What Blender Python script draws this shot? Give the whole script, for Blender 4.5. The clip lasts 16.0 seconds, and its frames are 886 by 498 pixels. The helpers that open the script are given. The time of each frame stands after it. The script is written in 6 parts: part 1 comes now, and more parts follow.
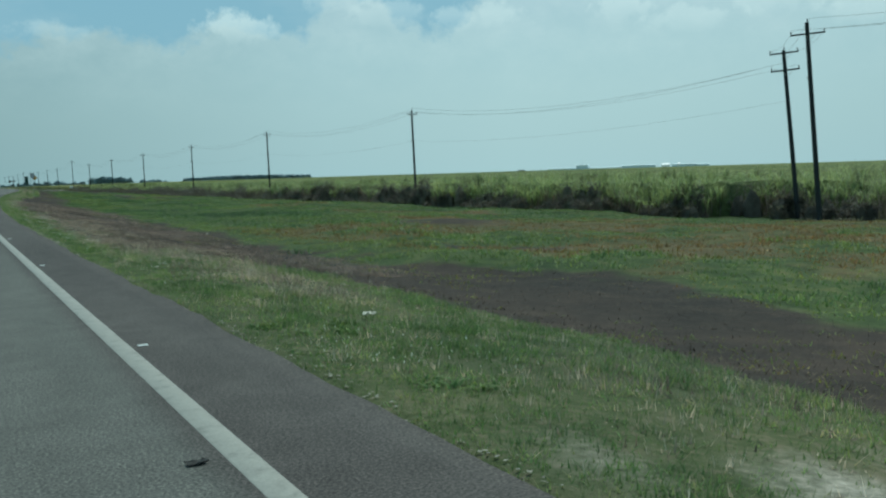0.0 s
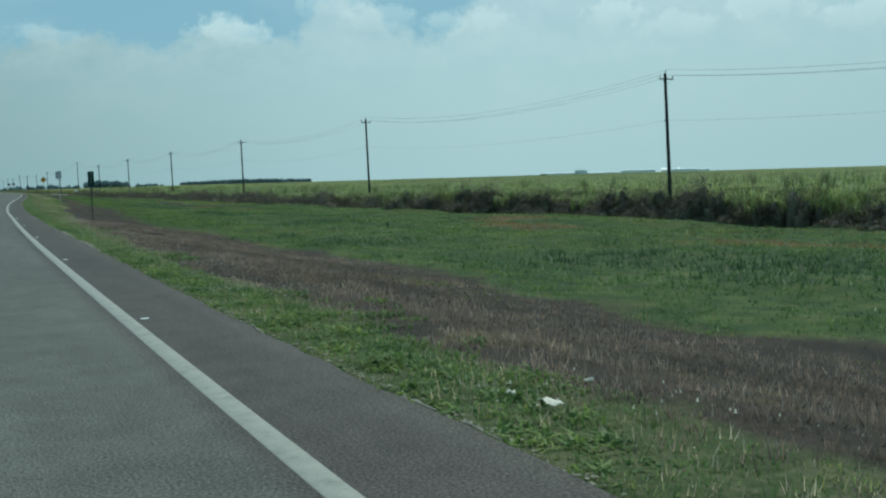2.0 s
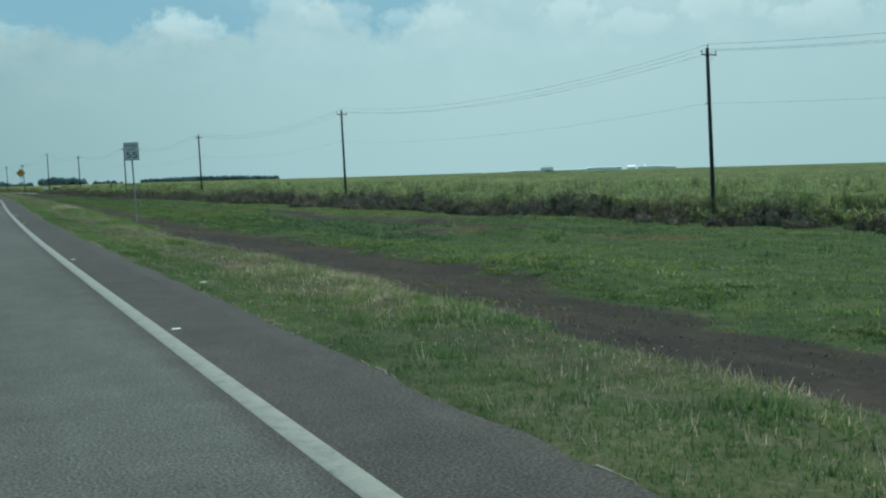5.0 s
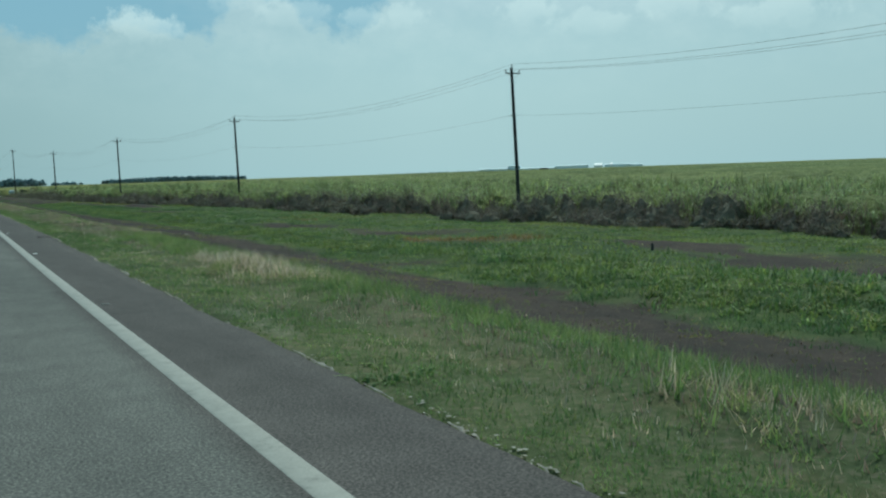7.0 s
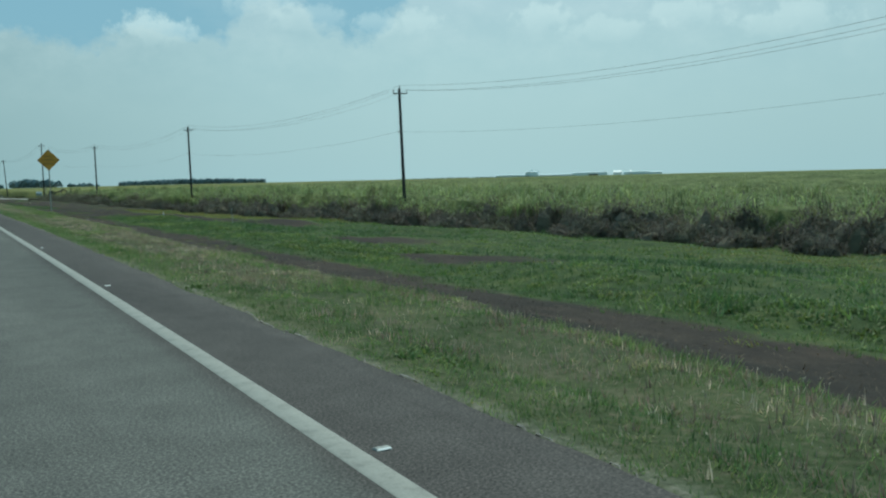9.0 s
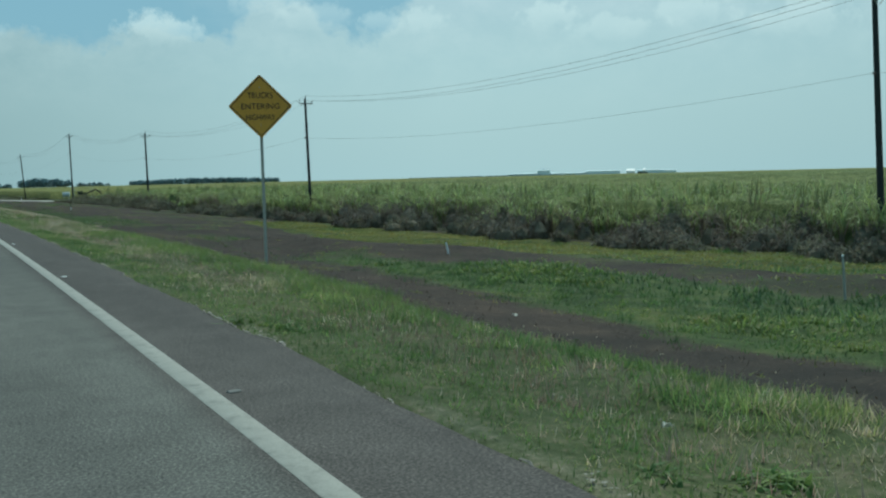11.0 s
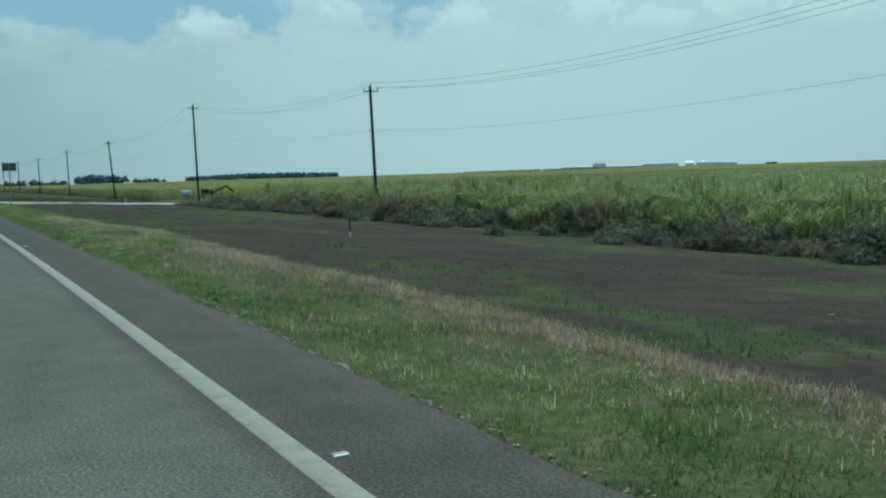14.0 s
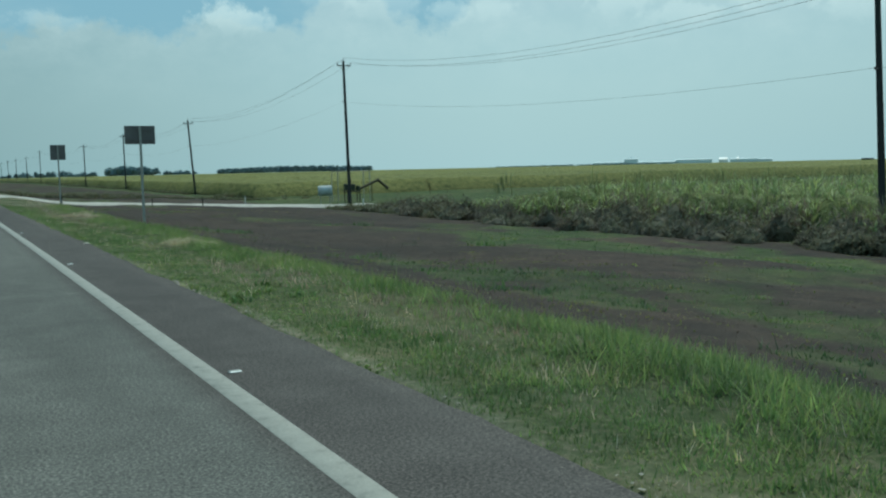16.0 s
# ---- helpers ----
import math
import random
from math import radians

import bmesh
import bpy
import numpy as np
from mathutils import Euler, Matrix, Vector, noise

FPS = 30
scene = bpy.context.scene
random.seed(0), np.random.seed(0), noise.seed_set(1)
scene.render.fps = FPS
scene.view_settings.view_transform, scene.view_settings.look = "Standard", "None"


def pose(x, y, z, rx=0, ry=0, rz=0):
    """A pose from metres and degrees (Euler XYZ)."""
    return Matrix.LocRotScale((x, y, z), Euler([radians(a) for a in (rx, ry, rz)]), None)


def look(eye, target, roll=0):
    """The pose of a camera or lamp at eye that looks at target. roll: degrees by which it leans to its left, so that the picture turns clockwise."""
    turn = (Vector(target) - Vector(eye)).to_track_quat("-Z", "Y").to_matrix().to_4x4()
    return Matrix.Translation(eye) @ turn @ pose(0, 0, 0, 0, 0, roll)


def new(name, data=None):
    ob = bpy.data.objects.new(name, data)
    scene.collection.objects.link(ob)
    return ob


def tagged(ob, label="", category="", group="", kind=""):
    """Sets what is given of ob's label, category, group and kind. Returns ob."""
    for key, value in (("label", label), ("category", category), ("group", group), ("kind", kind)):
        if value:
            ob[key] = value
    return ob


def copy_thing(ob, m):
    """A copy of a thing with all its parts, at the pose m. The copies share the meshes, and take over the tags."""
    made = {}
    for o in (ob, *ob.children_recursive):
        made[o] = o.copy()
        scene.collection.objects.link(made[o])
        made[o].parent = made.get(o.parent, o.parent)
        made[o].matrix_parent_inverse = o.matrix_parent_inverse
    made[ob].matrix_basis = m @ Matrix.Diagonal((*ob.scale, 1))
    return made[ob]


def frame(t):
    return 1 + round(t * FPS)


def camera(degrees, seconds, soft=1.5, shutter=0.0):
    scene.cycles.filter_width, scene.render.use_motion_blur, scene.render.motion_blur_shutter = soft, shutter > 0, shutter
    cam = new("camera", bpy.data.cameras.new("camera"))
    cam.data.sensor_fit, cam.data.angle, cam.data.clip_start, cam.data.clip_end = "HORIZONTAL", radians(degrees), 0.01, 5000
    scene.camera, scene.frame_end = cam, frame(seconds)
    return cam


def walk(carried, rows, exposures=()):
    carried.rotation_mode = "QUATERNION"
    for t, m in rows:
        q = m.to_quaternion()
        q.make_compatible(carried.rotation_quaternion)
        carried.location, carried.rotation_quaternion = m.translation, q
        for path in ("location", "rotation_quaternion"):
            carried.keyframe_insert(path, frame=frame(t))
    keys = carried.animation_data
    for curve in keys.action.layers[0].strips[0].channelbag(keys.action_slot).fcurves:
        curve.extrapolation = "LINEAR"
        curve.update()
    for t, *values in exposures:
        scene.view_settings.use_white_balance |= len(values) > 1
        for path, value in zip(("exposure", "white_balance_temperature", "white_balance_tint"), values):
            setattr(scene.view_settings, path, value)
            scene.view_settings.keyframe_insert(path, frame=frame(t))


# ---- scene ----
cam = camera(49.5, 16.0, soft=2.2)
walk(cam, [
    (0.0, pose(0.000, 0.00, 1.81, 85.34, 1.82, -27.54)),
    (0.5, pose(0.023, 14.49, 1.81, 85.22, 1.64, -27.58)),
    (1.0, pose(0.034, 28.96, 1.81, 85.32, 1.66, -27.56)),
    (1.5, pose(0.058, 43.42, 1.81, 85.35, 1.60, -27.67)),
    (2.0, pose(0.141, 57.87, 1.81, 85.60, 1.70, -28.00)),
    (2.5, pose(0.373, 72.30, 1.81, 85.38, 1.58, -28.58)),
    (3.0, pose(0.773, 86.72, 1.81, 85.22, 1.92, -29.37)),
    (3.2, pose(0.956, 92.48, 1.81, 85.43, 1.79, -29.76)),
    (3.7, pose(1.501, 106.88, 1.81, 85.42, 1.75, -29.98)),
    (4.2, pose(2.183, 121.27, 1.81, 85.41, 1.71, -30.21)),
    (4.7, pose(2.971, 135.62, 1.81, 85.40, 1.66, -30.44)),
    (5.3, pose(4.036, 152.80, 1.81, 85.39, 1.61, -30.71)),
    (5.5, pose(4.406, 158.52, 1.81, 85.50, 1.52, -30.89)),
    (6.0, pose(5.404, 172.79, 1.81, 85.35, 1.28, -31.91)),
    (6.5, pose(6.663, 187.03, 1.81, 85.57, 1.20, -32.89)),
    (7.0, pose(7.990, 201.23, 1.81, 85.25, 1.97, -32.87)),
    (7.5, pose(9.229, 215.40, 1.81, 85.49, 1.66, -32.59)),
    (8.0, pose(10.421, 229.54, 1.81, 85.53, 1.58, -32.20)),
    (8.5, pose(11.586, 243.67, 1.81, 85.61, 1.33, -32.26)),
    (9.2, pose(13.314, 263.51, 1.81, 85.59, 1.36, -32.14)),
    (9.8, pose(14.796, 280.56, 1.81, 85.58, 1.38, -32.04)),
    (10.4, pose(16.233, 297.65, 1.81, 85.56, 1.40, -31.94)),
    (11.0, pose(17.592, 314.77, 1.81, 85.54, 1.41, -31.84)),
    (11.5, pose(18.653, 329.08, 1.81, 85.36, 1.65, -31.43)),
    (12.0, pose(19.583, 343.41, 1.81, 85.47, 1.57, -30.83)),
    (12.5, pose(20.337, 357.76, 1.81, 85.43, 1.35, -30.25)),
    (13.0, pose(20.993, 372.09, 1.81, 85.23, 1.41, -29.66)),
    (13.5, pose(21.560, 386.42, 1.81, 85.38, 1.56, -29.46)),
    (14.0, pose(22.048, 400.75, 1.81, 85.26, 1.81, -29.21)),
    (14.5, pose(22.452, 415.06, 1.81, 85.49, 1.54, -28.96)),
    (15.0, pose(22.741, 429.37, 1.81, 85.08, 1.79, -28.37)),
    (15.5, pose(22.944, 443.67, 1.81, 85.09, 1.50, -27.88)),
    (16.0, pose(23.099, 457.97, 1.81, 84.98, 1.34, -27.82)),
], exposures=[(0.0, 0.0, 5700, -9), (16.0, 0.0, 5700, -9)])

# ---------------------------------------------------------------- light
SUN_AZ, SUN_EL = radians(48), radians(58)
world = bpy.data.worlds.new("world")
scene.world = world
world.use_nodes = True
wt = world.node_tree
wn, wl = wt.nodes, wt.links
bg = wn["Background"]
sky = wn.new("ShaderNodeTexSky")
sky.sky_type = "NISHITA"
sky.sun_disc = False
sky.sun_elevation, sky.sun_rotation = SUN_EL, SUN_AZ
sky.air_density, sky.dust_density, sky.ozone_density = 1.0, 2.5, 1.0
wcoord = wn.new("ShaderNodeTexCoord")


def wmath(op, a, b=None, clamp=False):
    n = wn.new("ShaderNodeMath")
    n.operation, n.use_clamp = op, clamp
    for i, v in enumerate((a, b)):
        if v is None:
            continue
        if isinstance(v, (int, float)):
            n.inputs[i].default_value = v
        else:
            wl.new(v, n.inputs[i])
    return n.outputs[0]


def wmap(scale, loc=(0, 0, 0)):
    n = wn.new("ShaderNodeMapping")
    n.inputs["Scale"].default_value, n.inputs["Location"].default_value = scale, loc
    wl.new(wcoord.outputs["Generated"], n.inputs["Vector"])
    return n.outputs[0]


def wnoise(vec, scale, detail, rough):
    n = wn.new("ShaderNodeTexNoise")
    n.inputs["Scale"].default_value, n.inputs["Detail"].default_value, n.inputs["Roughness"].default_value = scale, detail, rough
    wl.new(vec, n.inputs["Vector"])
    return n.outputs[0]


def wramp(fac, *stops):
    n = wn.new("ShaderNodeValToRGB")
    e = n.color_ramp.elements
    while len(e) < len(stops):
        e.new(0.5)
    for s, (p, v) in zip(e, stops):
        s.position, s.color = p, (v, v, v, 1)
    wl.new(fac, n.inputs["Fac"])
    return n.outputs["Color"]


def wmix(fac, a, b):
    n = wn.new("ShaderNodeMix")
    n.data_type = "RGBA"
    for s, v in ((n.inputs["Factor"], fac), (n.inputs[6], a), (n.inputs[7], b)):
        if isinstance(v, (tuple, float, int)):
            s.default_value = v
        else:
            wl.new(v, s)
    return n.outputs[2]


wsep = wn.new("ShaderNodeSeparateXYZ")
wl.new(wcoord.outputs["Generated"], wsep.inputs[0])
elev = wsep.outputs["Z"]
# a bank of heaped cloud with a ragged skyline some nine degrees up, blue above it, milky air below
azim = wmath("ARCTAN2", wsep.outputs["X"], wsep.outputs["Y"])
eldeg = wmath("MULTIPLY", wmath("ARCSINE", elev), 57.3)
SKYLINE = ((-180, 11.0), (-20, 8.0), (1, 7.4), (3.4, 7.9), (5, 8.1), (7, 8.7), (9.5, 8.3), (12.3, 7.9), (13.5, 8.7), (15, 9.1), (15.8, 9.6), (17, 8.8), (19.3, 8.4), (20.5, 8.9), (21.3, 10.6),
           (24.6, 10.2), (26.8, 8.5), (28.5, 8.9), (30.5, 11.0), (34, 13.0), (45, 13.5), (60, 13.0), (180, 11.0))
line_node = wn.new("ShaderNodeFloatCurve")
curve = line_node.mapping.curves[0]
pts = [((az_ + 180) / 360, el_ / 20) for az_, el_ in SKYLINE]
curve.points[0].location, curve.points[1].location = pts[0], pts[-1]
for q in pts[1:-1]:
    curve.points.new(*q)
line_node.mapping.update()
wl.new(wmath("ADD", wmath("DIVIDE", azim, 2 * math.pi), 0.5), line_node.inputs["Value"])
rag = wnoise(wmap((1.0, 1.0, 1.2), (3.1, 0.7, 0.0)), 48.0, 8, 0.62)
rag2 = wnoise(wmap((1.0, 1.0, 1.8), (0.3, 2.7, 0.0)), 9.0, 4, 0.5)
topline = wmath("ADD", wmath("MULTIPLY", line_node.outputs[0], 20.0), wmath("ADD", wmath("MULTIPLY", wmath("SUBTRACT", rag, 0.5), 3.0), wmath("MULTIPLY", wmath("SUBTRACT", rag2, 0.5), 0.6)))
below = wmath("SUBTRACT", topline, eldeg)
inside = wramp(wmath("DIVIDE", below, 10.0), (0.0, 0), (0.09, 1))
glow = wramp(wmath("DIVIDE", eldeg, 14.0), (0.2, 0.0), (0.42, 0.3), (0.62, 0.9), (0.8, 1.0))
puff = wramp(wnoise(wmap((1.0, 1.0, 1.5), (7.1, 1.7, 0.0)), 15.0, 10, 0.66), (0.38, 0.0), (0.54, 0.4), (0.70, 0.9))
rim = wramp(wmath("DIVIDE", below, 10.0), (0.0, 0.34), (0.07, 0.2), (0.2, 0.0))
puff_fac = wmath("MULTIPLY", glow, wmath("MAXIMUM", wmath("MULTIPLY", puff, 0.62), rim))
high = wramp(wnoise(wmap((1.0, 1.0, 2.2), (2.0, 0.4, 1.0)), 3.5, 7, 0.6), (0.5, 0.02), (0.8, 0.4))
milk = wramp(elev, (0.0, 0.93), (0.12, 0.85), (0.2, 0.6), (0.5, 0.3))
haze = wmix(wramp(wmath("DIVIDE", azim, 1.2), (0.0, 0.0), (0.3, 1.0)), (3.55, 4.8, 5.0, 1), (5.2, 6.65, 6.9, 1))
haze = wmix(wramp(wmath("DIVIDE", azim, 1.2), (0.3, 0.0), (0.46, 1.0), (0.58, 0.9), (0.78, 0.0)), haze, (5.65, 7.1, 7.3, 1))
blue = wmix(high, wmix(0.8, sky.outputs["Color"], (3.05, 5.2, 6.35, 1)), (6.8, 7.6, 7.9, 1))
bank = wmix(puff_fac, haze, (8.2, 9.0, 8.8, 1))
final = wmix(inside, blue, wmix(milk, sky.outputs["Color"], bank))
# crisp heads of cumulus standing out of the bank
azdeg = wmath("MULTIPLY", azim, 57.3)
billow = wnoise(wmap((1.0, 1.0, 1.0), (5.3, 2.2, 0.4)), 42.0, 8, 0.6)
for head_az, head_el, head_w, head_h, head_white in ((15.9, 8.55, 2.3, 1.0, 0.5), (6.6, 8.2, 2.4, 0.6, 0.22), (21.6, 9.9, 1.9, 0.9, 0.24), (24.6, 9.2, 2.2, 0.8, 0.24), (29.6, 8.8, 2.4, 0.8, 0.3), (38.4, 9.0, 1.8, 0.9, 0.36), (41.8, 8.1, 2.6, 0.7, 0.26), (46.6, 8.8, 2.2, 0.9, 0.32), (52.5, 8.0, 2.5, 1.0, 0.3)):
    u_ = wmath("DIVIDE", wmath("SUBTRACT", azdeg, head_az), head_w)
    v_ = wmath("DIVIDE", wmath("SUBTRACT", eldeg, head_el), head_h)
    reach = wmath("SQRT", wmath("ADD", wmath("MULTIPLY", u_, u_), wmath("MULTIPLY", v_, v_)))
    lobe = wmath("SUBTRACT", wmath("SUBTRACT", 1.15, reach), wmath("MULTIPLY", wmath("SUBTRACT", 0.5, billow), 3.4))
    crown = wmath("MULTIPLY", wramp(lobe, (0.0, 0), (0.5, 1)), wramp(wmath("MULTIPLY", wmath("ADD", v_, 1.2), 0.5), (0.0, 0), (0.75, 1)))
    final = wmix(wmath("MULTIPLY", crown, head_white), final, (9.3, 10.0, 9.7, 1))
wl.new(final, bg.inputs["Color"])
bg.inputs["Strength"].default_value = 0.085

sun = new("sun", bpy.data.lights.new("sun", "SUN"))
sun.data.energy, sun.data.angle, sun.data.color = 2.9, radians(13.0), (1.0, 0.91, 0.78)
SUN_DIR = Vector((math.sin(SUN_AZ) * math.cos(SUN_EL), math.cos(SUN_AZ) * math.cos(SUN_EL), math.sin(SUN_EL)))
sun.matrix_world = look(SUN_DIR * 100, (0, 0, 0))


# ---------------------------------------------------------------- materials
def material(name, rough=0.8, metal=0.0, spec=0.3):
    m = bpy.data.materials.new(name)
    m.use_nodes = True
    b = m.node_tree.nodes["Principled BSDF"]
    b.inputs["Roughness"].default_value, b.inputs["Metallic"].default_value = rough, metal
    b.inputs["Specular IOR Level"].default_value = spec
    return m, m.node_tree.nodes, m.node_tree.links, b


def noise_node(nodes, links, scale, detail=4.0, rough=0.6, vec=None, stretch=None):
    n = nodes.new("ShaderNodeTexNoise")
    n.inputs["Scale"].default_value, n.inputs["Detail"].default_value, n.inputs["Roughness"].default_value = scale, detail, rough
    if vec is None:
        g = nodes.new("ShaderNodeNewGeometry")
        vec = g.outputs["Position"]
    if stretch:
        mp = nodes.new("ShaderNodeMapping")
        mp.inputs["Scale"].default_value = stretch
        links.new(vec, mp.inputs["Vector"])
        vec = mp.outputs[0]
    links.new(vec, n.inputs["Vector"])
    return n.outputs[0]


def ramp(nodes, links, fac, *stops):
    n = nodes.new("ShaderNodeValToRGB")
    e = n.color_ramp.elements
    while len(e) < len(stops):
        e.new(0.5)
    for s, (p, c) in zip(e, stops):
        s.position, s.color = p, (*c, 1) if len(c) == 3 else c
    links.new(fac, n.inputs["Fac"])
    return n.outputs["Color"]


def mix(nodes, links, fac, a, b, mode="MIX"):
    n = nodes.new("ShaderNodeMix")
    n.data_type, n.blend_type = "RGBA", mode
    for s, v in ((n.inputs["Factor"], fac), (n.inputs[6], a), (n.inputs[7], b)):
        if isinstance(v, tuple):
            s.default_value = (*v, 1) if len(v) == 3 else v
        elif isinstance(v, (float, int)):
            s.default_value = v
        else:
            links.new(v, s)
    return n.outputs[2]


def bump(nodes, links, b, height, strength, distance):
    n = nodes.new("ShaderNodeBump")
    n.inputs["Strength"].default_value, n.inputs["Distance"].default_value = strength, distance
    links.new(height, n.inputs["Height"])
    links.new(n.outputs[0], b.inputs["Normal"])


def attr(nodes, name):
    n = nodes.new("ShaderNodeAttribute")
    n.attribute_name = name
    return n


def plain(name, color, rough=0.6, metal=0.0, vary=0.25, scale=6.0, spec=0.3):
    """A surface of one colour with blotches and grain."""
    m, nodes, links, b = material(name, rough, metal, spec)
    big = noise_node(nodes, links, scale, 3)
    fine = noise_node(nodes, links, scale * 14, 3)
    lo, hi = tuple(c * (1 - vary) for c in color), tuple(min(1, c * (1 + vary)) for c in color)
    c = ramp(nodes, links, big, (0.3, lo), (0.7, hi))
    c = mix(nodes, links, 0.35, c, ramp(nodes, links, fine, (0.3, lo), (0.7, hi)))
    links.new(c, b.inputs["Base Color"])
    return m


def asphalt_material():
    m, nodes, links, b = material("asphalt", 0.85, 0, 0.15)
    a = attr(nodes, "across")
    grit = noise_node(nodes, links, 42, 4, 0.75)
    patch = noise_node(nodes, links, 0.5, 5, 0.6, stretch=(1.0, 0.12, 1.0))
    lane = ramp(nodes, links, patch, (0.3, (0.084, 0.084, 0.079)), (0.7, (0.123, 0.122, 0.113)))
    shoulder = ramp(nodes, links, patch, (0.3, (0.058, 0.052, 0.050)), (0.7, (0.087, 0.079, 0.075)))
    c = mix(nodes, links, a.outputs["Fac"], lane, shoulder)
    c = mix(nodes, links, 0.9, c, ramp(nodes, links, grit, (0.37, (0.46, 0.46, 0.46)), (0.5, (0.93, 0.93, 0.93)), (0.61, (1.8, 1.76, 1.68))), "MULTIPLY")
    pits = noise_node(nodes, links, 52, 2, 0.5)
    c = mix(nodes, links, 0.8, c, ramp(nodes, links, pits, (0.32, (0.3, 0.3, 0.3)), (0.39, (1, 1, 1)), (0.62, (1.0, 1.0, 1.0)), (0.70, (1.7, 1.66, 1.58))), "MULTIPLY")
    stain = noise_node(nodes, links, 1.6, 5, 0.65)
    c = mix(nodes, links, 0.6, c, ramp(nodes, links, stain, (0.3, (0.72, 0.72, 0.72)), (0.7, (1.25, 1.25, 1.25))), "MULTIPLY")
    links.new(c, b.inputs["Base Color"])
    bump(nodes, links, b, grit, 0.25, 0.005)
    return m


def paint_material():
    m, nodes, links, b = material("road_paint", 0.6)
    wear = noise_node(nodes, links, 5, 6, 0.7)
    grit = noise_node(nodes, links, 60, 3, 0.7)
    c = ramp(nodes, links, wear, (0.28, (0.15, 0.147, 0.132)), (0.46, (0.262, 0.256, 0.228)), (0.8, (0.325, 0.318, 0.285)))
    c = mix(nodes, links, 0.5, c, ramp(nodes, links, grit, (0.3, (0.7, 0.7, 0.7)), (0.6, (1.1, 1.1, 1.1))), "MULTIPLY")
    links.new(c, b.inputs["Base Color"])
    return m


def ground_material():
    """Verge turf, bare black muck, lush weeds and bleached straw, laid out by the sheet's own cover."""
    m, nodes, links, b = material("verge_ground", 0.95, 0, 0.1)
    cover = attr(nodes, "cover")
    big = noise_node(nodes, links, 0.16, 5, 0.6)
    mid = noise_node(nodes, links, 1.1, 6, 0.65)
    fine = noise_node(nodes, links, 9, 5, 0.7)
    sep = nodes.new("ShaderNodeSeparateColor")
    links.new(cover.outputs["Color"], sep.inputs[0])
    turf = ramp(nodes, links, mid, (0.25, (0.046, 0.062, 0.028)), (0.5, (0.072, 0.090, 0.042)), (0.75, (0.130, 0.125, 0.080)))
    soil = noise_node(nodes, links, 0.8, 9, 0.78)
    muck = ramp(nodes, links, soil, (0.25, (0.026, 0.023, 0.023)), (0.45, (0.041, 0.034, 0.031)), (0.58, (0.058, 0.046, 0.040)), (0.72, (0.080, 0.062, 0.051)), (0.82, (0.112, 0.086, 0.068)))
    thatch = ramp(nodes, links, fine, (0.50, (0, 0, 0)), (0.66, (0.65, 0.65, 0.65)))
    turf = mix(nodes, links, thatch, turf, (0.118, 0.094, 0.074))
    weed = ramp(nodes, links, mid, (0.28, (0.030, 0.042, 0.020)), (0.48, (0.052, 0.076, 0.031)), (0.62, (0.082, 0.102, 0.040)), (0.75, (0.115, 0.104, 0.055)))
    straw = ramp(nodes, links, mid, (0.25, (0.062, 0.050, 0.028)), (0.7, (0.135, 0.108, 0.060)))
    edge = noise_node(nodes, links, 0.9, 7, 0.7)

    def ragged_by(v, gain):
        """Break the soft border of a cover by noise."""
        k = nodes.new("ShaderNodeMath")
        k.operation = "MULTIPLY_ADD"
        links.new(edge, k.inputs[0])
        k.inputs[1].default_value, k.inputs[2].default_value = gain, -0.5 * gain
        q = nodes.new("ShaderNodeMath")
        q.operation = "ADD"
        links.new(v, q.inputs[0])
        links.new(k.outputs[0], q.inputs[1])
        return ramp(nodes, links, q.outputs[0], (0.3, (0, 0, 0)), (0.7, (1, 1, 1)))

    c = mix(nodes, links, ragged_by(sep.outputs[0], 1.5), turf, muck)
    c = mix(nodes, links, ragged_by(sep.outputs[1], 1.5), c, weed)
    c = mix(nodes, links, ragged_by(sep.outputs[2], 1.2), c, straw)
    c = mix(nodes, links, cover.outputs["Alpha"], c, ramp(nodes, links, fine, (0.25, (0.22, 0.20, 0.18)), (0.7, (0.48, 0.45, 0.41))))
    c = mix(nodes, links, 0.8, c, ramp(nodes, links, fine, (0.25, (0.5, 0.5, 0.5)), (0.75, (1.45, 1.45, 1.45))), "MULTIPLY")
    c = mix(nodes, links, 0.85, c, ramp(nodes, links, big, (0.32, (0.68, 0.74, 0.72)), (0.68, (1.32, 1.22, 1.12))), "MULTIPLY")
    links.new(c, b.inputs["Base Color"])
    bump(nodes, links, b, fine, 0.8, 0.04)
    return m


